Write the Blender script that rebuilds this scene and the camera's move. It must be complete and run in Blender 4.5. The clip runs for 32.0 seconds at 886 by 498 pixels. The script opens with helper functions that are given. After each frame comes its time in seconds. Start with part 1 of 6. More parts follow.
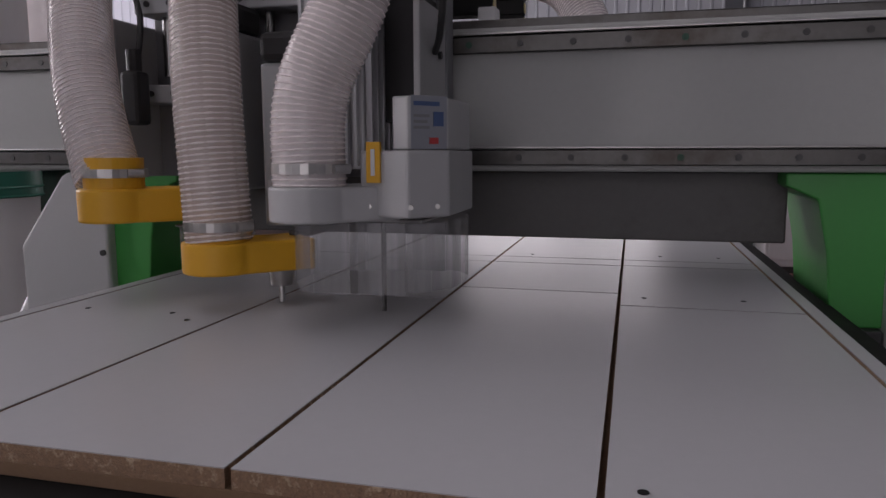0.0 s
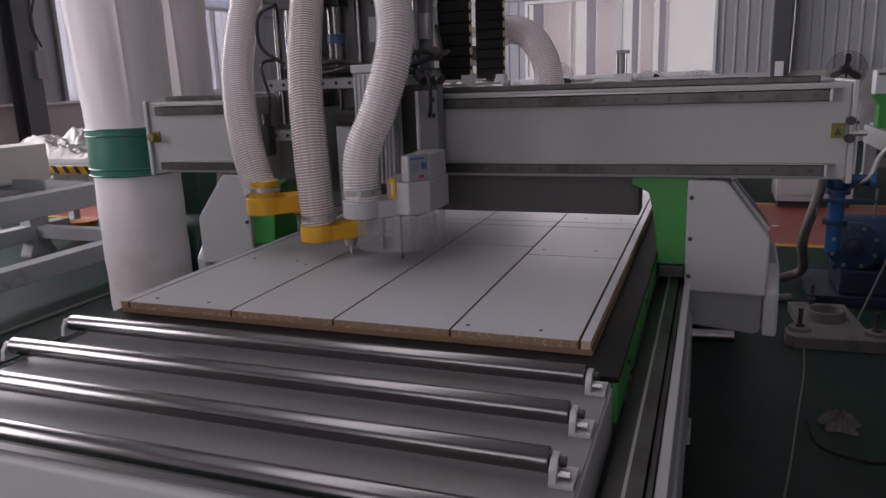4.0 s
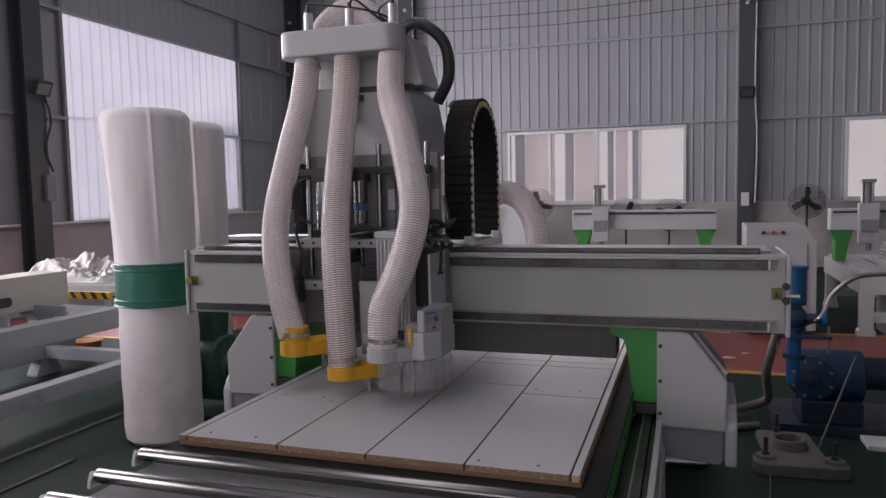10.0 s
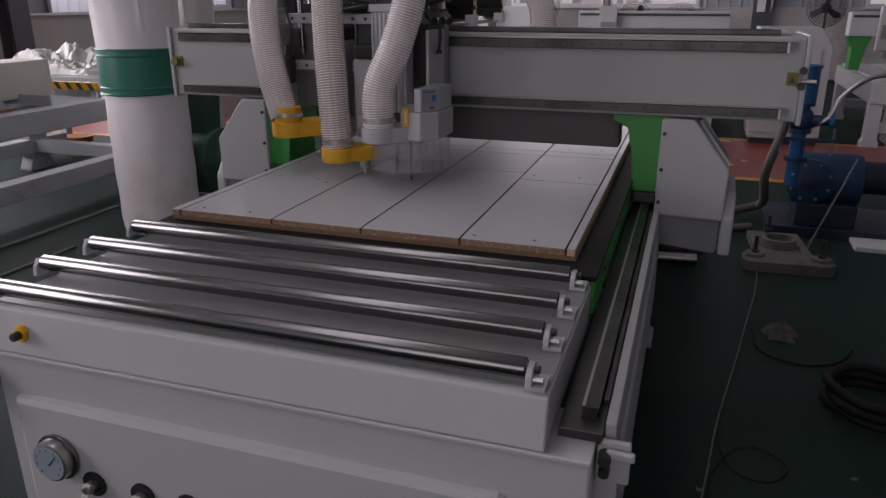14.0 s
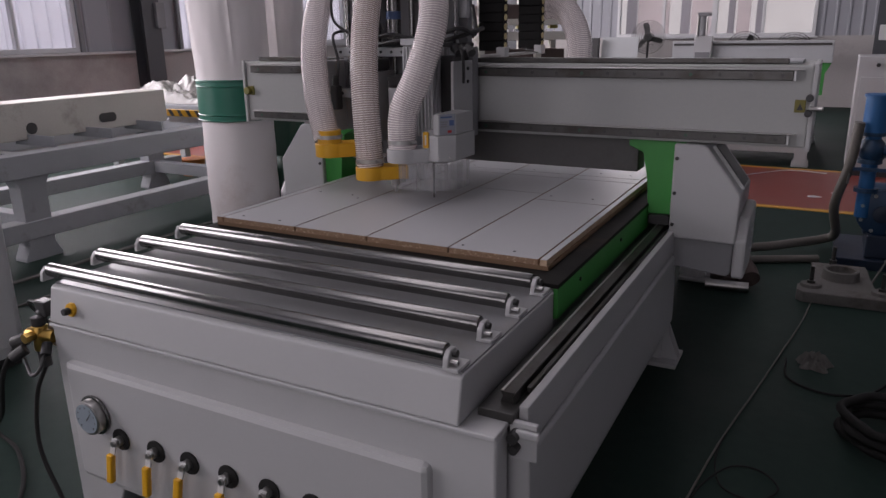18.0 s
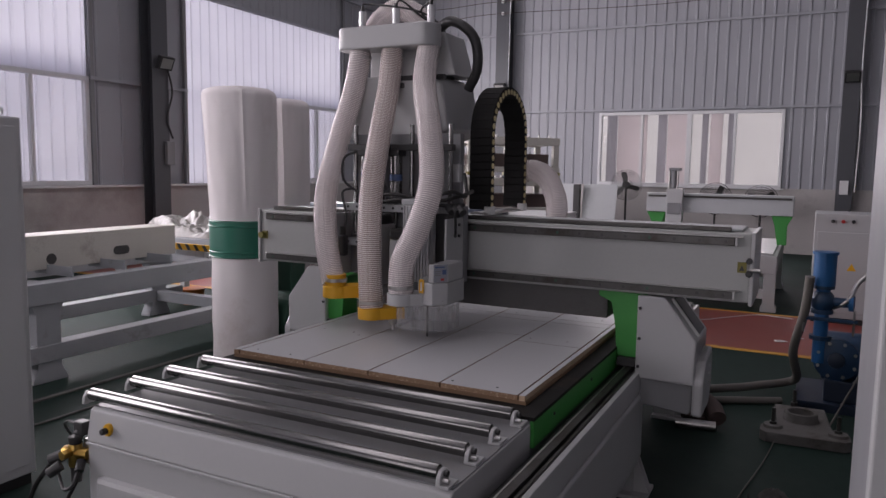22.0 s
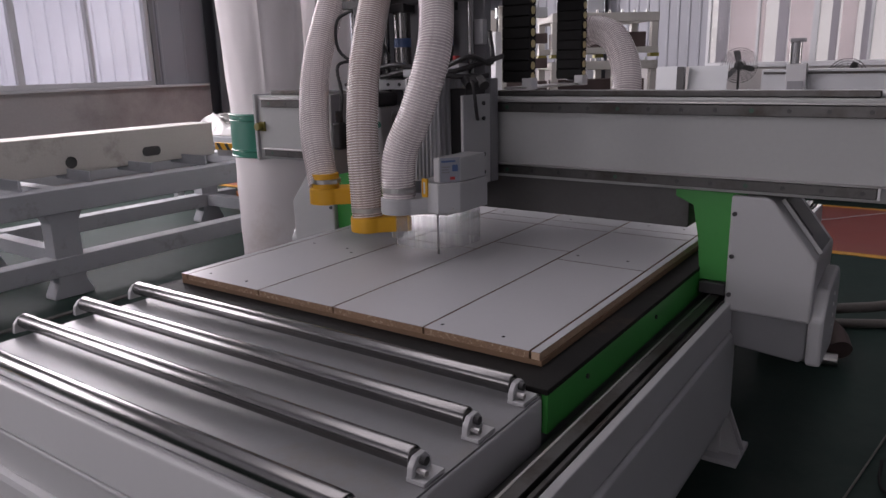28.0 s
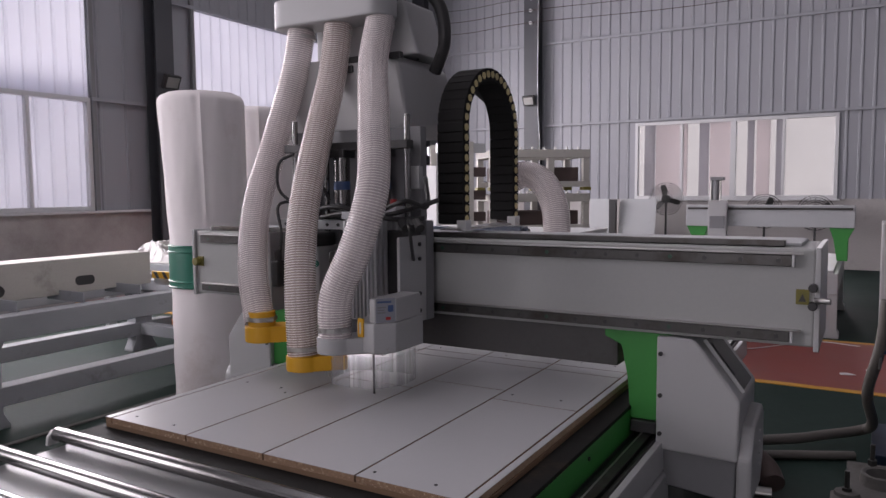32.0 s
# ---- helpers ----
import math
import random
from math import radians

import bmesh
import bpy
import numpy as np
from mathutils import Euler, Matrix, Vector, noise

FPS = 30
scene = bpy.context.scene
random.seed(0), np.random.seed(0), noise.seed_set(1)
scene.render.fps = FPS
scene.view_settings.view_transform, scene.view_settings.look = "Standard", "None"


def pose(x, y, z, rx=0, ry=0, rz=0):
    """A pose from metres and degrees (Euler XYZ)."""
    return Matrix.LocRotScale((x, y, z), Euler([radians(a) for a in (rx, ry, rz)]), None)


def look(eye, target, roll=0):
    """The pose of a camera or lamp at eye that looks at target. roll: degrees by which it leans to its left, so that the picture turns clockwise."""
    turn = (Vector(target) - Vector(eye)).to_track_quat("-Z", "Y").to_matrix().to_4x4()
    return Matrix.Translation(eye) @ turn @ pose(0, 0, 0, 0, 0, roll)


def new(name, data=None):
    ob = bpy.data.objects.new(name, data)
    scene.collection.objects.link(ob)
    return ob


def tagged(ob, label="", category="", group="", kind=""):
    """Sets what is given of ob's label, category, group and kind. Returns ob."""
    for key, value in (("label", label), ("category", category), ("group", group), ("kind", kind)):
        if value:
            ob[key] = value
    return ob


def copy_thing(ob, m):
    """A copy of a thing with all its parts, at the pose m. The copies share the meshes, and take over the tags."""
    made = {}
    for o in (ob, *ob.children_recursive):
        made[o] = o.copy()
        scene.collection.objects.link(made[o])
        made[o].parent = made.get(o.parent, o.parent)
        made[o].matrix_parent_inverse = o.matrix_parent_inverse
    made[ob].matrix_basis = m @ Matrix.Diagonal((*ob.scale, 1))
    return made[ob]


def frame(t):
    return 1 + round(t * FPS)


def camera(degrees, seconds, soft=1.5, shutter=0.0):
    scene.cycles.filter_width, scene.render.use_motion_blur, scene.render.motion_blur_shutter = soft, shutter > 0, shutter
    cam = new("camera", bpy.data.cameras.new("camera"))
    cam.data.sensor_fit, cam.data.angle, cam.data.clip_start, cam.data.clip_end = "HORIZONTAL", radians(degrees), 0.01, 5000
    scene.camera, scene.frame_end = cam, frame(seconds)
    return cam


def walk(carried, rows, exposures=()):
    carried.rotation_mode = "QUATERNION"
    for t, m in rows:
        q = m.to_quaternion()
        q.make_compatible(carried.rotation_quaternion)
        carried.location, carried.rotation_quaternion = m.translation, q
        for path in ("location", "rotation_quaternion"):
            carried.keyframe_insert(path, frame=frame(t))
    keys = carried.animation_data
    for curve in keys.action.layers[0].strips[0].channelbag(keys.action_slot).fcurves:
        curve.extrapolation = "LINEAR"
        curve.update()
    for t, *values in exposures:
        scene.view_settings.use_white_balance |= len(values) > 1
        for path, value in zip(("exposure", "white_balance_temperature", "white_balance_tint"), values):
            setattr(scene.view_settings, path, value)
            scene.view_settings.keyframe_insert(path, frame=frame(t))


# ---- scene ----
cam = camera(62.72, 32.0)
PATH = [
    (0, 0.929, -0.487, 1.027, 14.53, -7.56, -0.16),
    (1, 1.160, -0.740, 1.150, 27.90, -10.60, -2.60),
    (1.5, 1.278, -0.846, 1.227, 29.26, -12.54, -2.86),
    (2, 1.255, -0.860, 1.205, 28.00, -11.90, -2.40),
    (2.5, 1.295, -1.067, 1.194, 22.01, -9.72, -2.01),
    (4.5, 1.445, -1.445, 1.387, 20.33, -13.80, -2.17),
    (5, 1.444, -1.468, 1.438, 20.08, -11.80, -1.71),
    (5.5, 1.426, -1.452, 1.433, 20.83, -10.46, -2.04),
    (6, 1.438, -1.466, 1.438, 20.80, -9.99, -2.07),
    (6.5, 1.421, -1.446, 1.434, 21.24, -10.04, -2.06),
    (7, 1.423, -1.454, 1.436, 21.61, -8.92, -2.41),
    (7.5, 1.423, -1.459, 1.437, 21.60, -8.70, -2.27),
    (8, 1.424, -1.461, 1.436, 21.62, -8.88, -2.59),
    (8.5, 1.459, -1.790, 1.469, 19.35, -8.17, -2.13),
    (9, 1.465, -1.792, 1.470, 19.31, -8.15, -1.77),
    (9.5, 1.468, -1.793, 1.481, 19.01, -7.30, -1.31),
    (10, 1.476, -1.805, 1.503, 18.63, -4.42, -1.16),
    (10.5, 1.477, -1.808, 1.511, 18.70, -2.68, -1.21),
    (11, 1.493, -1.817, 1.509, 19.07, -0.84, -1.09),
    (11.5, 1.492, -1.823, 1.482, 19.75, 0.36, -0.79),
    (12, 1.491, -1.827, 1.471, 20.56, 0.06, -0.51),
    (12.5, 1.469, -1.813, 1.488, 20.19, -6.32, -0.47),
    (13, 1.449, -1.771, 1.429, 20.07, -12.75, -0.45),
    (13.5, 1.459, -1.760, 1.401, 19.28, -17.12, -0.30),
    (14, 1.456, -1.756, 1.383, 18.53, -19.02, -0.06),
    (14.5, 1.468, -1.749, 1.365, 18.44, -20.97, -0.60),
    (15, 1.469, -1.749, 1.362, 18.75, -20.39, -1.05),
    (15.5, 1.470, -1.746, 1.367, 19.28, -21.04, -1.33),
    (17.5, 1.853, -1.797, 1.382, 26.04, -17.33, -0.49),
    (18, 1.864, -1.821, 1.387, 27.98, -16.61, -0.88),
    (18.5, 1.905, -1.887, 1.395, 27.69, -15.75, -0.15),
    (19, 1.992, -2.035, 1.414, 25.95, -14.70, 0.49),
    (19.5, 2.032, -2.110, 1.426, 26.36, -13.76, 0.82),
    (20, 2.021, -2.125, 1.441, 26.34, -12.91, 0.26),
    (20.5, 2.009, -2.125, 1.468, 26.66, -9.65, 0.31),
    (21, 2.008, -2.129, 1.493, 26.64, -7.25, 0.46),
    (21.5, 2.004, -2.137, 1.503, 26.71, -5.95, 0.78),
    (22, 2.000, -2.139, 1.498, 26.83, -6.27, 0.89),
    (22.5, 1.994, -2.127, 1.494, 26.89, -6.77, 0.78),
    (23, 1.983, -2.104, 1.486, 27.03, -7.21, 0.47),
    (23.5, 1.962, -2.015, 1.481, 28.43, -7.81, -0.27),
    (24, 1.946, -1.874, 1.461, 30.55, -8.25, -0.91),
    (24.5, 1.907, -1.737, 1.432, 29.68, -11.72, -1.83),
    (25, 1.803, -1.604, 1.428, 27.33, -14.11, -2.26),
    (25.5, 1.760, -1.488, 1.394, 27.70, -15.53, -3.22),
    (27.5, 1.876, -1.287, 1.373, 35.33, -14.81, -1.15),
    (28, 1.882, -1.294, 1.378, 34.99, -14.24, -1.39),
    (28.5, 1.878, -1.292, 1.375, 34.67, -13.39, -1.42),
    (29, 1.889, -1.299, 1.394, 33.56, -10.00, -1.62),
    (29.5, 1.899, -1.289, 1.411, 32.52, -8.65, -1.24),
    (30, 1.907, -1.303, 1.416, 31.62, -7.98, -1.19),
    (30.5, 1.908, -1.299, 1.423, 31.52, -7.38, -1.21),
    (31, 1.907, -1.305, 1.427, 30.92, -6.17, -0.38),
    (31.5, 1.912, -1.302, 1.433, 30.66, -5.34, -0.32),
    (32, 1.918, -1.306, 1.435, 30.29, -4.62, -0.48),
]


def aim(x, y, z, yaw, pitch, roll):
    """Camera pose: yaw to the left of +y, pitch up, roll to its left, in degrees."""
    return pose(x, y, z, 0, 0, yaw) @ pose(0, 0, 0, 90 + pitch) @ pose(0, 0, 0, 0, 0, roll)


walk(cam, [(t, aim(*row)) for t, *row in PATH], exposures=[(0.0, -0.1), (1.0, 0.02), (2.0, -0.06), (5.0, 0.12), (9.0, 0.14), (11.0, 0.18), (12.0, 0.18), (13.0, 0.0), (14.0, -0.11), (15.0, 0.0), (18.0, 0.14), (20.0, 0.14), (22.0, 0.05), (23.0, 0.03), (25.0, 0.16), (28.0, 0.24), (30.0, 0.26), (32.0, 0.26)])

# ---- light ----
world = bpy.data.worlds.new("world")
scene.world = world
world.use_nodes = True
wn = world.node_tree
sky = wn.nodes.new("ShaderNodeTexSky")
sky.sky_type, sky.sun_disc, sky.sun_elevation, sky.sun_rotation = "NISHITA", False, radians(48), radians(-100)
wn.links.new(sky.outputs[0], wn.nodes["Background"].inputs[0])
wn.nodes["Background"].inputs[1].default_value = 0.12


def area(name, place, toward, wide, high, watts, colour=(1, 1, 1)):
    lamp = bpy.data.lights.new(name, "AREA")
    lamp.shape, lamp.size, lamp.size_y, lamp.energy, lamp.color = "RECTANGLE", wide, high, watts, colour
    ob = new(name, lamp)
    ob.matrix_world = look(place, toward)
    return ob


DAY = (1.0, 0.915, 0.98)
area("window_light", (-6.55, 3.0, 3.0), (0, 3.0, 3.0), 3.4, 3.6, 300, DAY)
area("window_light", (-6.55, 8.7, 2.7), (0, 8.7, 2.7), 4.2, 2.8, 340, DAY)
# third side lamp, at an unseen bay, added to brighten the left front
area("window_light", (-6.55, -3.4, 3.0), (0, -3.4, 3.0), 4.2, 3.4, 365, DAY)
area("window_light", (-0.3, 12.6, 2.0), (-0.3, 0, 2.0), 3.4, 1.4, 60, DAY)
# soft top fill added under the closed roof, which has no opening
area("roof_fill_light", (-1.0, 1.5, 7.6), (-1.0, 1.5, 0), 2.0, 14.0, 150, DAY)
# fill added from the unseen front end; the wall there is closed
area("front_fill_light", (1.5, -7.7, 2.2), (1.5, 0, 2.2), 4.0, 3.6, 72, DAY)

# ---- materials ----


def mat(name, colour, rough=0.5, metal=0.0, vary=0.08, scale=6.0, fine=90.0, bump=0.05, dirt=None, dirt_at=0.62, coat=0.0, per_object=0.0, spec=0.5):
    """A surface with broad stains, fine grain and a little relief."""
    m = bpy.data.materials.new(name)
    m.use_nodes = True
    n, l = m.node_tree.nodes, m.node_tree.links
    b = n["Principled BSDF"]
    co = n.new("ShaderNodeTexCoord")
    big, small = n.new("ShaderNodeTexNoise"), n.new("ShaderNodeTexNoise")
    big.inputs["Scale"].default_value, big.inputs["Detail"].default_value = scale, 5
    small.inputs["Scale"].default_value, small.inputs["Detail"].default_value = fine, 3
    for t in (big, small):
        l.new(co.outputs["Object"], t.inputs["Vector"])
    mixer = n.new("ShaderNodeMix")
    mixer.data_type = "RGBA"
    lo = tuple(max(0.0, c * (1 - vary)) for c in colour)
    hi = tuple(min(1.0, c * (1 + vary)) for c in colour)
    mixer.inputs["A"].default_value, mixer.inputs["B"].default_value = (*lo, 1), (*hi, 1)
    add = n.new("ShaderNodeMath")
    add.operation, add.inputs[1].default_value = "MULTIPLY_ADD", 0.4
    l.new(small.outputs["Fac"], add.inputs[0])
    sub = n.new("ShaderNodeMath")
    sub.operation, sub.inputs[1].default_value = "MULTIPLY", 0.6
    l.new(big.outputs["Fac"], sub.inputs[0])
    l.new(sub.outputs[0], add.inputs[2])
    l.new(add.outputs[0], mixer.inputs["Factor"])
    out = mixer.outputs["Result"]
    if dirt:
        d = n.new("ShaderNodeTexNoise")
        d.inputs["Scale"].default_value, d.inputs["Detail"].default_value, d.inputs["Roughness"].default_value = scale * 0.45, 8, 0.7
        l.new(co.outputs["Object"], d.inputs["Vector"])
        ramp = n.new("ShaderNodeValToRGB")
        ramp.color_ramp.elements[0].position, ramp.color_ramp.elements[1].position = dirt_at, min(1.0, dirt_at + 0.18)
        l.new(d.outputs["Fac"], ramp.inputs[0])
        dm = n.new("ShaderNodeMix")
        dm.data_type = "RGBA"
        dm.inputs["B"].default_value = (*dirt, 1)
        l.new(ramp.outputs[0], dm.inputs["Factor"])
        l.new(out, dm.inputs["A"])
        out = dm.outputs["Result"]
    if per_object:
        info = n.new("ShaderNodeObjectInfo")
        hsv = n.new("ShaderNodeHueSaturation")
        rng = n.new("ShaderNodeMapRange")
        rng.inputs["To Min"].default_value, rng.inputs["To Max"].default_value = 1 - per_object, 1 + per_object
        l.new(info.outputs["Random"], rng.inputs["Value"])
        l.new(rng.outputs[0], hsv.inputs["Value"])
        l.new(out, hsv.inputs["Color"])
        out = hsv.outputs[0]
    l.new(out, b.inputs["Base Color"])
    rr = n.new("ShaderNodeMapRange")
    rr.inputs["To Min"].default_value, rr.inputs["To Max"].default_value = max(0.02, rough * 0.8), min(1.0, rough * 1.2)
    l.new(big.outputs["Fac"], rr.inputs["Value"])
    l.new(rr.outputs[0], b.inputs["Roughness"])
    b.inputs["Metallic"].default_value = metal
    b.inputs["Coat Weight"].default_value = coat
    b.inputs["Specular IOR Level"].default_value = spec
    if bump:
        bp = n.new("ShaderNodeBump")
        bp.inputs["Strength"].default_value, bp.inputs["Distance"].default_value = bump, 0.004
        l.new(small.outputs["Fac"], bp.inputs["Height"])
        l.new(bp.outputs[0], b.inputs["Normal"])
    return m


def glass_mat(name, colour, rough=0.05, see=0.7, scale=9.0, swing=0.08, stretch=1.0):
    """Thin clear sheet: partly see-through, partly milky gloss."""
    m = bpy.data.materials.new(name)
    m.use_nodes = True
    n, l = m.node_tree.nodes, m.node_tree.links
    b = n["Principled BSDF"]
    b.inputs["Base Color"].default_value = (*colour, 1)
    b.inputs["Roughness"].default_value = rough
    tr, mx = n.new("ShaderNodeBsdfTransparent"), n.new("ShaderNodeMixShader")
    noise_t = n.new("ShaderNodeTexNoise")
    noise_t.inputs["Scale"].default_value = scale
    co = n.new("ShaderNodeTexCoord")
    mp = n.new("ShaderNodeMapping")
    mp.inputs["Scale"].default_value = (1, 1, stretch)
    l.new(co.outputs["Object"], mp.inputs["Vector"])
    l.new(mp.outputs[0], noise_t.inputs["Vector"])
    mr = n.new("ShaderNodeMapRange")
    mr.inputs["To Min"].default_value, mr.inputs["To Max"].default_value = 1.0 - see + swing, 1.0 - see - swing
    mr.inputs["From Min"].default_value, mr.inputs["From Max"].default_value = 0.3, 0.7
    l.new(noise_t.outputs["Fac"], mr.inputs["Value"])
    l.new(mr.outputs[0], mx.inputs["Fac"])
    l.new(tr.outputs[0], mx.inputs[1])
    l.new(b.outputs[0], mx.inputs[2])
    l.new(mx.outputs[0], n["Material Output"].inputs["Surface"])
    return m


def glow_mat(name, colour, power):
    m = bpy.data.materials.new(name)
    m.use_nodes = True
    n = m.node_tree.nodes
    e = n.new("ShaderNodeEmission")
    e.inputs["Color"].default_value, e.inputs["Strength"].default_value = (*colour, 1), power
    m.node_tree.links.new(e.outputs[0], n["Material Output"].inputs["Surface"])
    return m


PAINT = mat("grey_white_paint", (0.415, 0.415, 0.418), 0.42, vary=0.05, dirt=(0.33, 0.31, 0.29), dirt_at=0.66, coat=0.1)
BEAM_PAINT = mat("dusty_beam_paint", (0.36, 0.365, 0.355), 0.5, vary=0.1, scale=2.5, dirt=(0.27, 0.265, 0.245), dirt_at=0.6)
PAINT_DULL = mat("dull_grey_paint", (0.42, 0.43, 0.44), 0.55, vary=0.08, dirt=(0.25, 0.24, 0.23), dirt_at=0.6)
FRAME_GREY = mat("matt_frame_grey", (0.31, 0.32, 0.335), 0.7, spec=0.25, vary=0.1, dirt=(0.15, 0.15, 0.14), dirt_at=0.6)
OIL_DARK = mat("oily_dark_steel", (0.035, 0.034, 0.032), 0.35, vary=0.4, scale=8, dirt=(0.09, 0.075, 0.06), dirt_at=0.6)
DIAL = mat("gauge_dial", (0.25, 0.29, 0.33), 0.25, vary=0.04)
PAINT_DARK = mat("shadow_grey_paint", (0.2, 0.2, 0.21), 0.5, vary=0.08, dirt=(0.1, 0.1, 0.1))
# near-black base stands in for shade under the beam; the mottling is dirt
UNDER_PLATE = mat("shade_dark_plate", (0.1, 0.097, 0.095), 0.5, vary=0.25, scale=5, dirt=(0.05, 0.045, 0.04), dirt_at=0.55)
GREEN = mat("green_paint", (0.045, 0.26, 0.05), 0.42, vary=0.1, dirt=(0.03, 0.1, 0.03), dirt_at=0.68)
BAND_GREEN = mat("bottle_green_paint", (0.012, 0.13, 0.085), 0.38, vary=0.15, dirt=(0.12, 0.15, 0.12), dirt_at=0.64)
DUCT_GREEN = mat("dusty_green_paint", (0.02, 0.07, 0.045), 0.6, vary=0.2, dirt=(0.09, 0.085, 0.065), dirt_at=0.52)
TAG = mat("dull_yellow_tag", (0.16, 0.14, 0.025), 0.5, vary=0.1, dirt=(0.12, 0.1, 0.03))
YELLOW = mat("yellow_paint", (0.68, 0.36, 0.015), 0.45, vary=0.08, dirt=(0.35, 0.18, 0.03), dirt_at=0.68)
BLACK = mat("black_plastic", (0.027, 0.026, 0.027), 0.45, vary=0.2)
RUBBER = mat("black_rubber", (0.019, 0.0185, 0.0185), 0.75, spec=0.15, vary=0.2)
STEEL = mat("brushed_steel", (0.45, 0.44, 0.43), 0.34, 1.0, vary=0.15, dirt=(0.2, 0.18, 0.16), dirt_at=0.62)
RAIL_STEEL = mat("oily_rail_steel", (0.1, 0.098, 0.095), 0.4, 1.0, vary=0.3, scale=9, dirt=(0.05, 0.042, 0.036), dirt_at=0.48)
CHROME = mat("chrome", (0.21, 0.206, 0.204), 0.24, 1.0, vary=0.22, bump=0.02, dirt=(0.24, 0.22, 0.2), dirt_at=0.55)
ALU = mat("anodised_aluminium", (0.58, 0.58, 0.59), 0.35, 0.55, vary=0.06)
BRASS = mat("brass", (0.5, 0.32, 0.09), 0.32, 1.0, vary=0.15)
LAMINATE = mat("grey_white_laminate", (0.4, 0.4, 0.41), 0.33, vary=0.06, scale=1.6, bump=0.01, spec=0.32)
CHIPBOARD = mat("chipboard_edge", (0.25, 0.155, 0.095), 0.85, vary=0.7, scale=200, fine=450, bump=0.7, dirt=(0.55, 0.42, 0.29), dirt_at=0.53)
RAW_CHIP = mat("raw_pale_chipboard", (0.47, 0.34, 0.23), 0.9, vary=0.35, scale=60, fine=400, bump=0.6, dirt=(0.4, 0.27, 0.17), dirt_at=0.6)
MDF = mat("mdf_board", (0.19, 0.115, 0.065), 0.85, vary=0.2, scale=14, fine=300, bump=0.2)
BAKELITE = mat("black_table_sheet", (0.014, 0.0135, 0.013), 0.6, vary=0.35, spec=0.08, dirt=(0.06, 0.04, 0.028), dirt_at=0.6)
FLOOR = mat("green_floor_paint", (0.019, 0.033, 0.028), 0.6, spec=0.07, vary=0.4, scale=0.9, fine=22, bump=0.03, dirt=(0.034, 0.045, 0.04), dirt_at=0.56)
RED_FLOOR = mat("red_floor_paint", (0.2, 0.042, 0.035), 0.4, vary=0.25, scale=1.2, bump=0.02, dirt=(0.13, 0.07, 0.06), dirt_at=0.58)
YELLOW_LINE = mat("yellow_floor_line", (0.5, 0.26, 0.03), 0.5, vary=0.2, dirt=(0.18, 0.12, 0.04), dirt_at=0.6)
SHEET = mat("grey_wall_sheet", (0.3, 0.305, 0.33), 0.5, vary=0.06, scale=0.8, bump=0.02, dirt=(0.24, 0.24, 0.26), dirt_at=0.6)
BEIGE_SHEET = mat("beige_upper_sheet", (0.33, 0.3, 0.25), 0.6, vary=0.12, scale=1.0, dirt=(0.2, 0.18, 0.15))
COLUMN = mat("dark_column_paint", (0.06, 0.062, 0.07), 0.5, vary=0.15)
CONCRETE = mat("rough_plaster", (0.42, 0.395, 0.385), 0.9, vary=0.2, scale=1.1, fine=40, bump=0.35, dirt=(0.27, 0.245, 0.235), dirt_at=0.53)
ROOF = mat("roof_sheet", (0.35, 0.36, 0.38), 0.6, vary=0.08, scale=0.8)
WHITE_FRAME = mat("white_window_frame", (0.62, 0.62, 0.63), 0.4, vary=0.05, dirt=(0.45, 0.44, 0.43))
BAG = mat("white_filter_cloth", (0.71, 0.67, 0.67), 0.95, vary=0.07, scale=2.2, fine=350, bump=0.3, dirt=(0.52, 0.45, 0.42), dirt_at=0.53)
RUST = mat("rusty_brown_steel", (0.075, 0.052, 0.048), 0.7, vary=0.3, scale=5, dirt=(0.13, 0.07, 0.045), dirt_at=0.6)
PRIMER = mat("raw_white_primer", (0.4, 0.385, 0.35), 0.65, vary=0.2, scale=3, dirt=(0.16, 0.145, 0.125), dirt_at=0.56)
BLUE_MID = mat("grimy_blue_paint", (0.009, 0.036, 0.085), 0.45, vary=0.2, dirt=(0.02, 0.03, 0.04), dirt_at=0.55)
BLUE = mat("blue_pump_paint", (0.012, 0.09, 0.24), 0.4, vary=0.15, dirt=(0.02, 0.04, 0.07), dirt_at=0.6)
DECK = mat("worn_deck_paint", (0.185, 0.186, 0.192), 0.36, 0.0, spec=0.35, vary=0.12, scale=3, dirt=(0.17, 0.145, 0.12), dirt_at=0.55)
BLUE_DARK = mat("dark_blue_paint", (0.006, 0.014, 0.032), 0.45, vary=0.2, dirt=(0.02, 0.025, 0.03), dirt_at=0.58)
CREAM = mat("cream_plastic", (0.62, 0.53, 0.27), 0.5, vary=0.08)
PIPE = mat("dirty_pipe", (0.12, 0.11, 0.098), 0.6, vary=0.3, scale=12, bump=0.3, dirt=(0.08, 0.065, 0.05))
CAST = mat("grey_casting", (0.12, 0.115, 0.11), 0.85, vary=0.3, scale=8, fine=60, bump=0.7, spec=0.2, dirt=(0.055, 0.047, 0.04), dirt_at=0.55)
FAN_BLADE = mat("dull_fan_blade", (0.05, 0.049, 0.048), 0.5, vary=0.2, dirt=(0.12, 0.11, 0.1), dirt_at=0.58)
LABEL_WHITE = mat("label_white", (0.6, 0.6, 0.6), 0.5, vary=0.03)
LABEL_GREY = mat("label_grey", (0.26, 0.27, 0.3), 0.45, vary=0.05)
LABEL_BLUE = mat("label_blue", (0.06, 0.1, 0.22), 0.4, vary=0.1)
LABEL_RED = mat("label_red", (0.4, 0.03, 0.03), 0.4, vary=0.1)
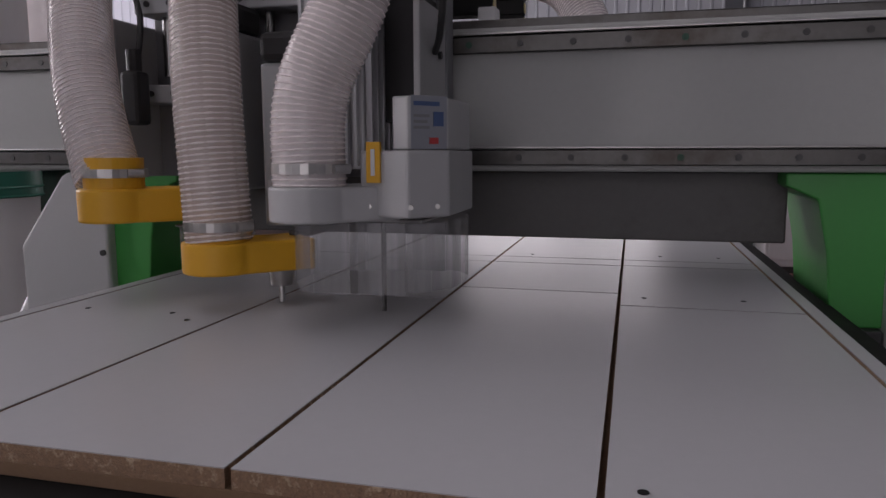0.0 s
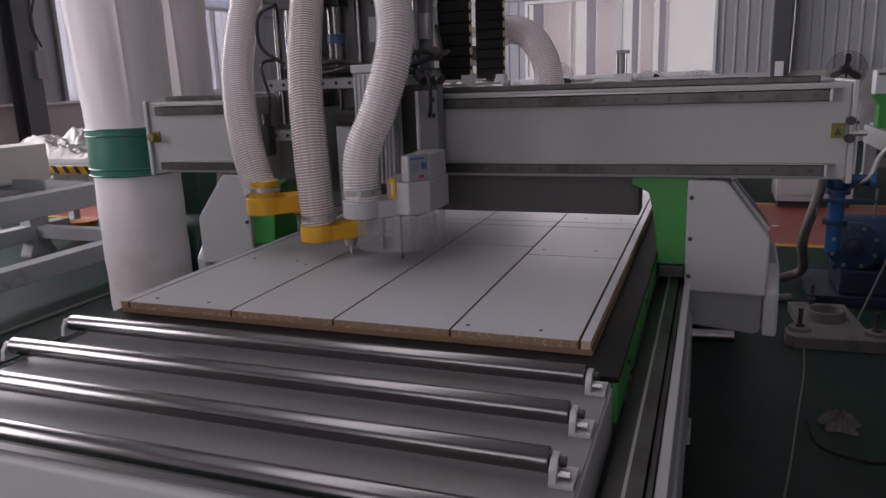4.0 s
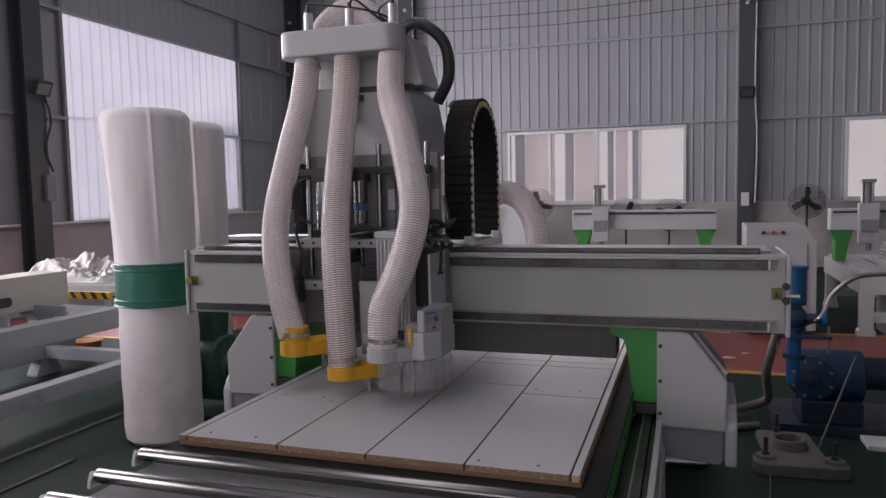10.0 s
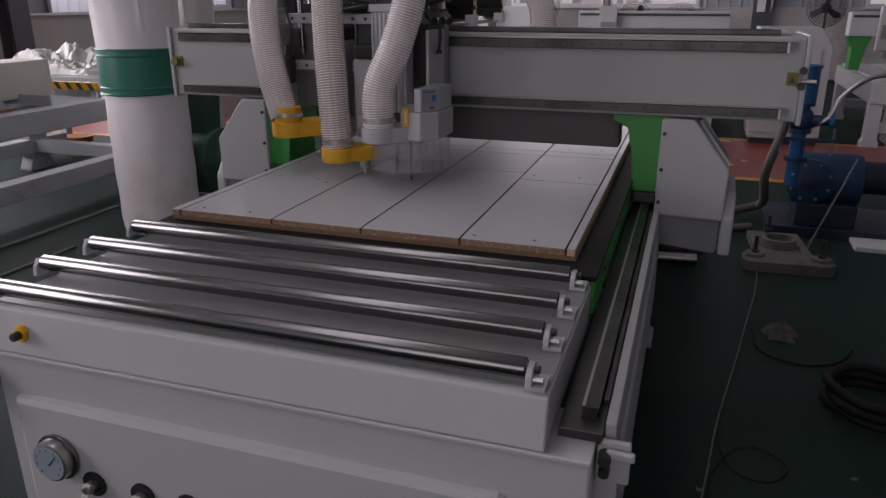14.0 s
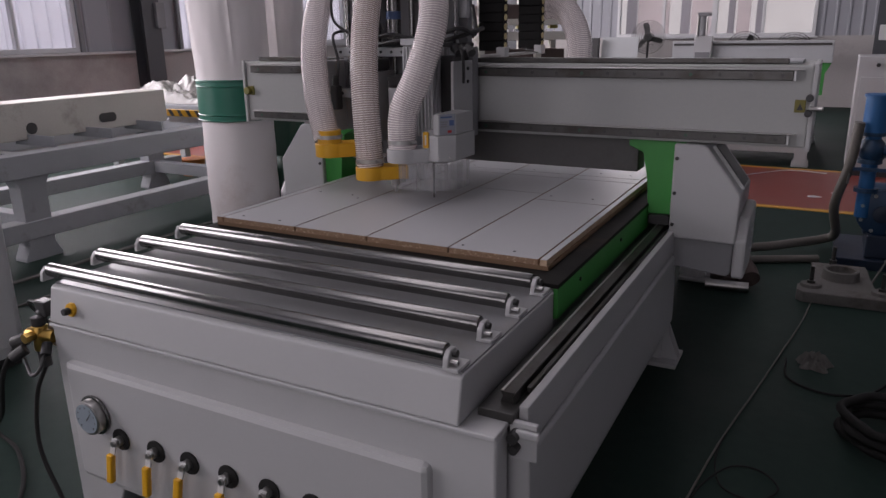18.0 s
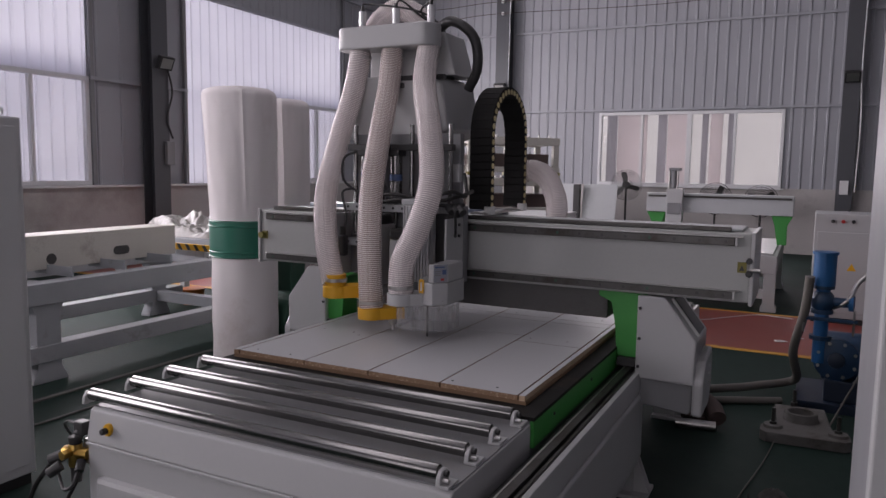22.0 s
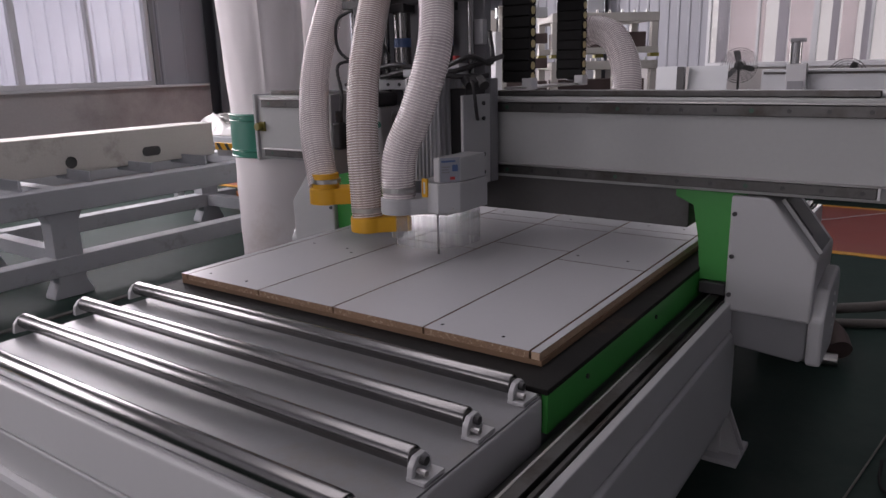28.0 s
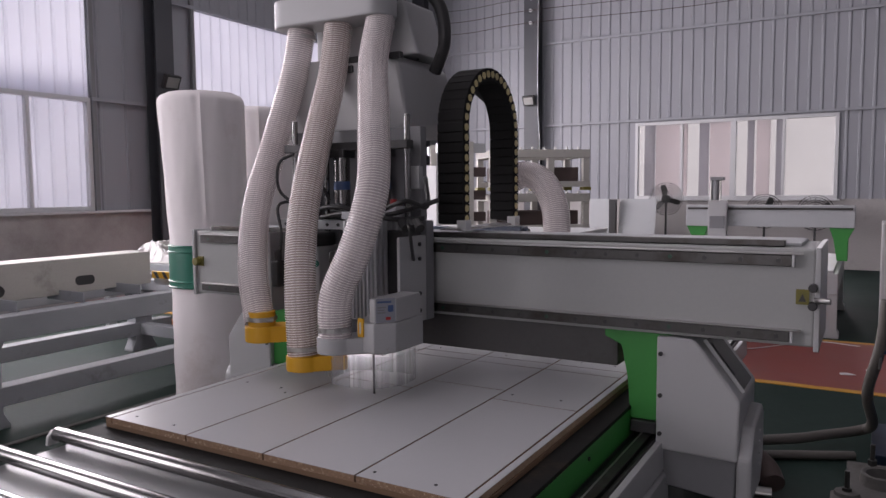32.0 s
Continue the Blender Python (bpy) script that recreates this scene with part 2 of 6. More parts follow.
SCREEN = mat("dark_screen", (0.01, 0.0105, 0.012), 0.35, vary=0.2, spec=0.2)
CABINET = mat("cabinet_grey", (0.52, 0.52, 0.53), 0.45, vary=0.05, scale=2)
ORANGE = mat("orange_plastic", (0.45, 0.13, 0.02), 0.5, vary=0.15)
WRAP = mat("plastic_wrap", (0.27, 0.26, 0.245), 0.28, vary=0.25, scale=3, bump=0.4, dirt=(0.17, 0.155, 0.14), dirt_at=0.52)
HOSE_CLEAR = glass_mat("clear_hose_film", (0.76, 0.69, 0.685), 0.2, see=0.42, scale=14)
HOSE_DUSTY = glass_mat("dusty_hose_film", (0.6, 0.51, 0.465), 0.24, see=0.38, scale=14)
HOSE_RIB = mat("hose_spiral", (0.76, 0.7, 0.69), 0.3, vary=0.1)
CURTAIN = glass_mat("clear_pvc_strip", (0.4, 0.4, 0.41), 0.22, see=0.8, scale=45, swing=0.12, stretch=0.03)
PANE = glass_mat("window_pane", (0.5, 0.52, 0.55), 0.03, see=0.88, scale=1.5, swing=0.02)
BACKDROP = glow_mat("bright_outdoors", (1.0, 0.92, 0.98), 1.65)
BACKDROP_DIM = glow_mat("hazy_outdoors", (1.0, 0.9, 0.93), 0.55)


def translucent_sheet(name, lo=(0.72, 0.72, 0.78, 1), hi=(0.86, 0.86, 0.9, 1)):
    m = bpy.data.materials.new(name)
    m.use_nodes = True
    n, l = m.node_tree.nodes, m.node_tree.links
    d, t, x = n.new("ShaderNodeBsdfDiffuse"), n.new("ShaderNodeBsdfTranslucent"), n.new("ShaderNodeMixShader")
    co, no, mx = n.new("ShaderNodeTexCoord"), n.new("ShaderNodeTexNoise"), n.new("ShaderNodeMix")
    mx.data_type = "RGBA"
    no.inputs["Scale"].default_value = 0.9
    mx.inputs["A"].default_value, mx.inputs["B"].default_value = lo, hi
    l.new(co.outputs["Object"], no.inputs["Vector"])
    l.new(no.outputs["Fac"], mx.inputs["Factor"])
    for s in (d, t):
        l.new(mx.outputs["Result"], s.inputs["Color"])
    x.inputs["Fac"].default_value = 0.75
    l.new(d.outputs[0], x.inputs[1])
    l.new(t.outputs[0], x.inputs[2])
    l.new(x.outputs[0], n["Material Output"].inputs["Surface"])
    return m


TRANSLUCENT = translucent_sheet("translucent_ribbed_sheet")
OUTSIDE_GREY = translucent_sheet("hazy_grey_strip", (0.52, 0.5, 0.53, 1), (0.64, 0.61, 0.64, 1))
OUTSIDE_PINK = translucent_sheet("faded_pink_cloth", (0.92, 0.84, 0.84, 1), (0.98, 0.92, 0.92, 1))

# ---- mesh helpers ----


def thing(name, base, label, category, group="", kind=""):
    ob = new(name)
    ob.location = base
    ob.empty_display_size = 0.1
    return tagged(ob, label, category, group, kind)


def part(name, bm, material, parent=None, label="", smooth=False):
    """Links a bmesh in world coordinates as one mesh under a thing or part."""
    base = Vector((0, 0, 0))
    p = parent
    while p is not None:
        base += p.location
        p = p.parent
    if parent is not None:
        bmesh.ops.translate(bm, verts=bm.verts, vec=-base)
    bmesh.ops.recalc_face_normals(bm, faces=bm.faces)
    me = bpy.data.meshes.new(name)
    if smooth:
        for f in bm.faces:
            f.smooth = True
    bm.to_mesh(me)
    bm.free()
    me.materials.append(material)
    if smooth:
        me.set_sharp_from_angle(angle=radians(38))
    ob = new(name, me)
    if parent is not None:
        ob.parent = parent
    if label:
        ob["label"] = label
    return ob


def solid(name, bm, material, label, category, group="", kind="", smooth=False):
    """A top-level thing of one mesh, its origin at its base."""
    vs = [v.co for v in bm.verts]
    base = Vector((sum(v.x for v in vs) / len(vs), sum(v.y for v in vs) / len(vs), min(v.z for v in vs)))
    bmesh.ops.translate(bm, verts=bm.verts, vec=-base)
    ob = part(name, bm, material, None, "", smooth)
    ob.location = base
    return tagged(ob, label, category, group, kind)


def box(x0, x1, y0, y1, z0, z1, bevel=0.0, bm=None):
    own = bmesh.new()
    bmesh.ops.create_cube(own, size=1)
    for v in own.verts:
        v.co = Vector(((x0 + x1) / 2 + v.co.x * (x1 - x0), (y0 + y1) / 2 + v.co.y * (y1 - y0), (z0 + z1) / 2 + v.co.z * (z1 - z0)))
    if bevel:
        bmesh.ops.bevel(own, geom=own.edges[:], offset=bevel, segments=2, affect="EDGES", profile=0.5)
    return joined(bm, own)


def joined(bm, own):
    if bm is None:
        return own
    me = bpy.data.meshes.new("tmp")
    own.to_mesh(me)
    own.free()
    bm.from_mesh(me)
    bpy.data.meshes.remove(me)
    return bm


def prism(points, axis, lo, hi, bevel=0.0, bm=None):
    """A polygon in the plane across an axis, pushed from lo to hi along it. Points: x: (y, z); y: (x, z); z: (x, y)."""
    own = bmesh.new()

    def at(p, s):
        return {"x": (s, p[0], p[1]), "y": (p[0], s, p[1]), "z": (p[0], p[1], s)}[axis]

    a, b = [own.verts.new(at(p, lo)) for p in points], [own.verts.new(at(p, hi)) for p in points]
    own.faces.new(a), own.faces.new(b[::-1])
    for i in range(len(points)):
        j = (i + 1) % len(points)
        own.faces.new((a[j], a[i], b[i], b[j]))
    bmesh.ops.recalc_face_normals(own, faces=own.faces)
    if bevel:
        bmesh.ops.bevel(own, geom=own.edges[:], offset=bevel, segments=2, affect="EDGES", profile=0.5)
    return joined(bm, own)


def rod(p, q, r, seg=20, r2=None, bevel=0.0, bm=None):
    """A cylinder or cone from p to q."""
    own = bmesh.new()
    p, q = Vector(p), Vector(q)
    bmesh.ops.create_cone(own, cap_ends=True, segments=seg, radius1=r, radius2=r if r2 is None else r2, depth=(q - p).length)
    if bevel:
        rim = [e for e in own.edges if any(len(f.verts) > 4 for f in e.link_faces)]
        bmesh.ops.bevel(own, geom=rim, offset=bevel, segments=2, affect="EDGES", profile=0.5)
    m = Matrix.Translation((p + q) / 2) @ (q - p).to_track_quat("Z", "Y").to_matrix().to_4x4()
    bmesh.ops.transform(own, matrix=m, verts=own.verts)
    return joined(bm, own)


def spline(points, steps):
    """Points along a smooth curve through the given ones."""
    pts = [Vector(p) for p in points]
    ext = [2 * pts[0] - pts[1], *pts, 2 * pts[-1] - pts[-2]]
    out = []
    for i in range(1, len(ext) - 2):
        a, b, c, d = ext[i - 1 : i + 3]
        for k in range(steps):
            t = k / steps
            out.append(0.5 * (2 * b + (c - a) * t + (2 * a - 5 * b + 4 * c - d) * t * t + (3 * b - a - 3 * c + d) * t**3))
    return [*out, pts[-1]]


def frames_along(path):
    """A frame that turns as little as possible at each point of a path."""
    out, side = [], None
    for i, p in enumerate(path):
        way = (path[min(i + 1, len(path) - 1)] - path[max(i - 1, 0)]).normalized()
        if side is None:
            side = way.orthogonal().normalized()
        side = (side - way * side.dot(way)).normalized()
        out.append((p, side, way.cross(side)))
    return out


def tube(points, r, seg=12, steps=8, radius=None, caps=True, bm=None):
    """A tube along a smooth curve; radius(s) scales it from s = 0 to 1."""
    own = bmesh.new()
    path = spline(points, steps)
    rings = []
    for i, (p, u, v) in enumerate(frames_along(path)):
        k = r * (radius(i / (len(path) - 1)) if radius else 1)
        rings.append([own.verts.new(p + k * (math.cos(a) * u + math.sin(a) * v)) for a in (2 * math.pi * j / seg for j in range(seg))])
    for a, b in zip(rings, rings[1:]):
        for j in range(seg):
            own.faces.new((a[j], a[(j + 1) % seg], b[(j + 1) % seg], b[j]))
    if caps:
        own.faces.new(rings[0][::-1]), own.faces.new(rings[-1])
    return joined(bm, own)


def lathe(profile, centre, seg=40, wobble=0.0, bm=None, seed=1):
    """A turned shape from (radius, z) points round an upright axis, with an uneven skin where wobble is given."""
    own = bmesh.new()
    rings = []
    for r, z in profile:
        ring = []
        for j in range(seg):
            a = 2 * math.pi * j / seg
            k = r * (1 + wobble * noise.noise((2.2 * math.cos(a) + seed, 2.2 * math.sin(a), 3.0 * z)))
            ring.append(own.verts.new((centre[0] + k * math.cos(a), centre[1] + k * math.sin(a), z)))
        rings.append(ring)
    for a, b in zip(rings, rings[1:]):
        for j in range(seg):
            own.faces.new((a[j], a[(j + 1) % seg], b[(j + 1) % seg], b[j]))
    own.faces.new(rings[0][::-1]), own.faces.new(rings[-1])
    return joined(bm, own)


def ribbed(a0, a1, z0, z1, across, at, pitch=0.2, deep=0.015, thick=0.012, face=1):
    """A sheet with upright trapezoid ribs, between a0 and a1 along x ('y' wall) or y ('x' wall)."""
    own = bmesh.new()
    line, s = [], math.floor(a0 / pitch) * pitch
    while s < a1 + pitch:
        for o, d in ((0.0, 0), (0.13, 0), (0.145, deep), (0.175, deep), (0.19, 0)):
            line.append((s + o, d))
        s += pitch
    line = [p for p in line if a0 < p[0] < a1]
    line = [(a0, line[0][1]), *line, (a1, line[-1][1])]

    def co(p, z, back):
        w = at + face * (p[1] - (thick if back else 0))
        return (p[0], w, z) if across == "y" else (w, p[0], z)

    rows = [[own.verts.new(co(p, z, back)) for p in line] for back in (0, 1) for z in (z0, z1)]
    for i in range(len(line) - 1):
        own.faces.new((rows[0][i], rows[0][i + 1], rows[1][i + 1], rows[1][i]))
        own.faces.new((rows[2][i], rows[3][i], rows[3][i + 1], rows[2][i + 1]))
        own.faces.new((rows[1][i], rows[1][i + 1], rows[3][i + 1], rows[3][i]))
        own.faces.new((rows[0][i], rows[2][i], rows[2][i + 1], rows[0][i + 1]))
    for i in (0, -1):
        own.faces.new((rows[0][i], rows[1][i], rows[3][i], rows[2][i]))
    return own


def structure(name, bm, material, label, smooth=False):
    return solid(name, bm, material, label, name.split("_")[0], kind="structure", smooth=smooth)

# ---- the hall ----
H, GROUND = 7.8, 0.0
XL, XR, YB, YF = -7.1, 9.0, 13.15, -8.0
TOP = 0.78  # top of the board on the router table
structure("floor", box(XL - 0.3, XR + 0.3, YF - 0.3, YB + 0.3, -0.2, 0.0), FLOOR, "dark green painted workshop floor with scuffs and dust")
structure("floor_walkway", box(XL, XR, 4.5, 6.25, 0.0, 0.004), RED_FLOOR, "worn red painted walkway across the floor")
for y in (4.42, 6.25):
    structure("floor_line", box(XL, XR, y, y + 0.08, 0.0, 0.005), YELLOW_LINE, "yellow line beside the red walkway")

# back wall, with two windows and sheets above the dado
SILL, HEAD = 1.23, 2.72
BW = [(-2.09, 1.45), (4.18, 7.7)]
wall = structure("wall_back_dado", box(XL - 0.3, XR + 0.3, YB - 0.06, YB + 0.24, 0.0, SILL), CONCRETE, "rough grey plaster dado of the back wall")
edges = [XL - 0.05, BW[0][0], BW[0][1], BW[1][0], BW[1][1], XR]
for a, b in ((edges[0], edges[1]), (edges[2], edges[3]), (edges[4], edges[5])):
    structure("wall_back", ribbed(a, b, SILL, HEAD, "y", YB, face=-1), SHEET, "grey ribbed steel wall sheet")
structure("wall_back", ribbed(XL - 0.05, XR, HEAD, 4.42, "y", YB, face=-1), SHEET, "grey ribbed steel wall sheet")
structure("wall_back", ribbed(XL - 0.05, XR, 4.42, 6.05, "y", YB, face=-1), SHEET, "grey ribbed steel wall sheet")
structure("wall_back_upper", ribbed(XL - 0.05, -4.2, 6.05, H, "y", YB, face=-1), TRANSLUCENT, "translucent white roof-light sheet")
structure("wall_back_upper", ribbed(-4.2, XR, 6.05, H, "y", YB, face=-1), BEIGE_SHEET, "beige upper wall sheet")
for z in (2.74, 4.42, 6.03):
    structure("wall_rail", box(XL, XR, YB - 0.085, YB - 0.023, z, z + 0.05, 0.004), SHEET, "galvanised wall rail")
for x, w in ((-4.2, 0.32), (2.5, 0.26), (-6.95, 0.3), (7.95, 0.26)):
    bm = box(x - w / 2, x + w / 2, YB - 0.30, YB - 0.285, 0, H)
    box(x - w / 2, x + w / 2, YB - 0.10, YB - 0.087, 0, H, bm=bm)
    box(x - 0.012, x + 0.012, YB - 0.285, YB - 0.10, 0, H, bm=bm)
    structure("column_back", bm, COLUMN, "dark grey steel column against the wall")


def window(name, across, at, a0, a1, z0, z1, bars, inward, rails=(), pane=PANE, depth=0.09):
    """A framed window in a wall: frame, bars and panes as parts."""
    def slab(p0, p1, q0, q1, d0, d1, bm=None):
        lo, hi = sorted((at + inward * d0, at + inward * d1))
        return box(p0, p1, lo, hi, q0, q1, 0.004, bm) if across == "y" else box(lo, hi, p0, p1, q0, q1, 0.004, bm)

    base = ((a0 + a1) / 2, at, z0) if across == "y" else (at, (a0 + a1) / 2, z0)
    ob = thing(name, base, "white framed workshop window with daylight behind", "window", kind="structure")
    f = 0.06
    bm = slab(a0, a1, z0, z0 + f, -0.05, depth - 0.05)
    slab(a0, a1, z1 - f, z1, -0.05, depth - 0.05, bm)
    slab(a0, a0 + f, z0 + f, z1 - f, -0.05, depth - 0.05, bm)
    slab(a1 - f, a1, z0 + f, z1 - f, -0.05, depth - 0.05, bm)
    part("window_frame", bm, WHITE_FRAME, ob)
    for b, w in bars:
        part("window_bar", slab(b - w / 2, b + w / 2, z0 + f, z1 - f, -0.04, depth - 0.055), WHITE_FRAME, ob)
    for r in rails:
        part("window_rail", slab(a0 + f, a1 - f, r - 0.03, r + 0.03, -0.035, depth - 0.06), WHITE_FRAME, ob)
    stops = [a0 + f, *[b for b, _ in bars], a1 - f]
    for p, q in zip(stops, stops[1:]):
        g = part("pane", slab(p, q, z0 + f, z1 - f, -0.008, -0.002), pane, ob)
        g.visible_shadow = False
    part("window_sill", slab(a0 - 0.05, a1 + 0.05, z0 - 0.03, z0, -0.06, depth + 0.02), WHITE_FRAME, ob)
    return ob


# the leftmost grey strip stands in for a dark reflection in the pane
for x0, x1, m in ((-2.05, -1.84, OUTSIDE_GREY), (-1.82, -1.2, OUTSIDE_PINK), (-0.98, -0.8, OUTSIDE_GREY), (-0.78, -0.32, OUTSIDE_PINK), (-0.1, 0.02, OUTSIDE_GREY), (0.06, 0.3, OUTSIDE_PINK), (0.4, 0.52, OUTSIDE_GREY)):
    structure("outside_post", box(x0, x1, YB + 0.5, YB + 0.56, 0.9, 3.2, 0.01), m, "pale strip outside the window for posts, cloth and a reflection")
window("window_1", "y", YB, *BW[0], SILL, HEAD, [(-1.2, 0.05), (-0.27, 0.1), (0.58, 0.05)], -1)
window("window_2", "y", YB, *BW[1], SILL, HEAD, [(5.06, 0.05), (5.94, 0.1), (6.8, 0.05)], -1)

# left wall: translucent ribbed bays with sashes in their lower part
structure("wall_left_dado", box(XL - 0.24, XL + 0.07, YF - 0.3, YB + 0.2, 0.0, 1.2), CONCRETE, "rough grey plaster dado of the side wall")
for lo, hi in ((YF, 5.62), (5.98, YB - 0.31)):
    structure("wall_ledge", box(XL + 0.071, XL + 0.125, lo, hi, 1.165, 1.198, 0.006), LABEL_WHITE, "whitewashed ledge along the top of the dado")
BAYS = [(1.1, 4.8, 5.0), (6.57, 10.9, 4.2), (-5.6, -1.2, 5.0)]
cuts = [YF, -5.6, -1.2, 1.1, 4.8, 6.57, 10.9, YB]
for a, b in ((YF, -5.6), (-1.2, 1.1), (4.8, 6.57), (10.9, YB)):
    structure("wall_left", ribbed(a, b, 1.2, 5.0, "x", XL, face=1, pitch=0.4), SHEET, "grey steel side wall sheet")
structure("wall_left", ribbed(6.57, 10.9, 4.2, 5.0, "x", XL, face=1), SHEET, "grey steel side wall sheet")
structure("wall_left", ribbed(YF, YB, 5.0, H, "x", XL, face=1), SHEET, "grey ribbed steel side wall sheet")
structure("wall_left_bay", ribbed(1.1, 4.8, 2.7, 5.0, "x", XL - 0.01, face=1), TRANSLUCENT, "translucent white ribbed daylight sheet")
structure("wall_left_bay", ribbed(6.57, 10.9, 2.72, 4.2, "x", XL - 0.01, face=1), TRANSLUCENT, "translucent white ribbed daylight sheet")
structure("wall_left_bay", ribbed(6.57, 8.2, 1.2, 2.72, "x", XL - 0.01, face=1), TRANSLUCENT, "translucent white ribbed daylight sheet")
# unseen bay, added to go with the third side lamp
structure("wall_left_bay", ribbed(-5.6, -1.2, 1.2, 5.0, "x", XL - 0.01, face=1), TRANSLUCENT, "translucent white ribbed daylight sheet")
window("window_3", "x", XL, 1.1, 4.8, 1.2, 2.7, [(2.2, 0.05), (3.05, 0.08), (3.95, 0.05)], 1)
window("window_4", "x", XL, 8.2, 10.9, 1.22, 2.72, [(9.16, 0.06), (10.05, 0.05)], 1)
# a ribbed translucent sheet stands outside the side windows
structure("wall_left_screen", ribbed(0.9, 4.95, 1.0, 2.9, "x", XL - 0.16, face=1), TRANSLUCENT, "translucent ribbed sheet outside the window")
structure("wall_left_screen", ribbed(8.0, 11.0, 1.0, 2.9, "x", XL - 0.16, face=1), TRANSLUCENT, "translucent ribbed sheet outside the window")
for z, lo, hi in ((2.66, 4.8, 6.57), (2.66, 10.9, YB), (5.0, YF, YB), (4.2, 4.8, YB), (2.66, -1.2, 1.1)):
    structure("wall_rail", box(XL + 0.023, XL + 0.08, lo, hi, z, z + 0.05, 0.004), SHEET, "galvanised wall rail")
for y in (4.8, 6.5, 10.9, 1.05):
    structure("wall_post", box(XL + 0.023, XL + 0.075, y, y + 0.06, 1.2, 5.0, 0.004), PAINT_DARK, "thin dark steel wall post")
for y in (5.8, -0.2, 11.9 - 12.2 - 5.9):
    bm = box(XL + 0.082, XL + 0.098, y - 0.15, y + 0.15, 0, H)
    box(XL + 0.30, XL + 0.315, y - 0.15, y + 0.15, 0, H, bm=bm)
    box(XL + 0.098, XL + 0.30, y - 0.012, y + 0.012, 0, H, bm=bm)
    structure("column_side", bm, COLUMN, "dark grey steel column against the side wall")

structure("wall_right", ribbed(YF, YB, 0, H, "x", XR, face=-1, pitch=0.4), SHEET, "grey steel wall sheet")
structure("wall_front", ribbed(XL, XR, 0, H, "y", YF, face=1, pitch=0.4), SHEET, "grey steel wall sheet")
structure("ceiling", box(XL - 0.3, XR + 0.3, YF - 0.3, YB + 0.3, H, H + 0.1), ROOF, "pale roof sheets")
structure("backdrop", box(XL - 3.0, XL - 2.98, YF, YB + 4, -1, 9), BACKDROP, "bright overcast daylight outside")
structure("backdrop", box(XL - 2, XR, YB + 4.0, YB + 4.02, -1, 9), BACKDROP_DIM, "bright overcast daylight outside")

# ---- the router: bed ----
bed = thing("cnc_router_bed", (0.63, 1.0, 0), "grey-white cnc router bed with chrome rollers and green side strips", "machine")
Z = TOP
# welded side bodies and front box
bm = prism([(0.0, Z - 0.165), (1.36, Z - 0.165), (1.36, 0.05), (1.2, 0.05), (1.14, 0.14), (0.2, 0.14), (0.14, 0.02), (0.0, 0.02)], "y", -0.66, -0.6, 0.006)
part("front_plate", bm, PAINT, bed)
part("front_panel", box(0.05, 1.214, -0.68, -0.64, Z - 0.62, Z - 0.257, 0.017), PAINT, bed, "raised front cover panel")
part("front_ledge", box(0.0, 1.36, -0.668, -0.5, Z - 0.166, Z - 0.155, 0.003), PAINT, bed)
bm = prism([(-0.664, Z - 0.154), (-0.645, Z - 0.056), (-0.635, Z - 0.05), (-0.1, Z - 0.05), (-0.1, Z - 0.154)], "x", 0.0, 1.278, 0.004)
part("roller_deck", bm, PAINT, bed, "grey sheet steel box under the rollers")
part("deck_sheet", box(0.004, 1.274, -0.63, -0.1, Z - 0.0499, Z - 0.0455), DECK, bed, "worn grey deck sheet")
bm = prism([(1.3, Z - 0.225), (1.394, Z - 0.225), (1.402, Z - 0.235), (1.404, Z - 0.5), (1.385, Z - 0.56), (1.3, Z - 0.62)], "y", -0.585, 0.98, 0.004)
part("side_body", bm, PAINT, bed, "folded grey side cover")
part("side_beam", prism([(1.372, Z - 0.128), (1.392, Z - 0.128), (1.396, Z - 0.218), (1.372, Z - 0.218)], "y", -0.575, 2.75, 0.003), PAINT, bed)
part("under_beam", box(1.29, 1.371, 0.985, 2.75, Z - 0.26, Z - 0.161, 0.003), RUST, bed)
part("side_beam", prism([(-0.12, Z - 0.1), (-0.17, Z - 0.1), (-0.17, Z - 0.3), (-0.02, Z - 0.3)], "y", 0.1, 2.75, 0.004), PAINT, bed)
part("side_body", box(-0.02, 0.03, -0.6, 2.7, 0.14, Z - 0.16, 0.004), PAINT, bed)
part("rail_seat", box(1.29, 1.371, -0.6, 2.75, Z - 0.16, Z - 0.136, 0.002), OIL_DARK, bed, "dark oily rail seat")
part("rail", prism([(1.325, Z - 0.135), (1.357, Z - 0.135), (1.352, Z - 0.12), (1.357, Z - 0.11), (1.325, Z - 0.11), (1.33, Z - 0.12)], "y", -0.56, 2.72), RAIL_STEEL, bed, "linear guide rail")
part("rail", prism([(-0.1, Z - 0.123), (-0.068, Z - 0.123), (-0.073, Z - 0.108), (-0.068, Z - 0.1), (-0.1, Z - 0.1), (-0.095, Z - 0.108)], "y", 0.1, 2.72), RAIL_STEEL, bed, "linear guide rail")
part("rail_seat", box(-0.125, -0.03, 0.1, 2.75, Z - 0.16, Z - 0.125, 0.002), OIL_DARK, bed, "dark oily rail seat")
# steel strip laid on as the shine along the rail
part("rail_shine", box(1.3255, 1.331, -0.558, 2.718, Z - 0.1098, Z - 0.1085, 0.0), STEEL, bed, "bright strip standing in for shine along the rail")
part("rack", box(1.36, 1.37, -0.5, 2.72, Z - 0.135, Z - 0.122, 0.001), RAIL_STEEL, bed, "toothed drive rack")
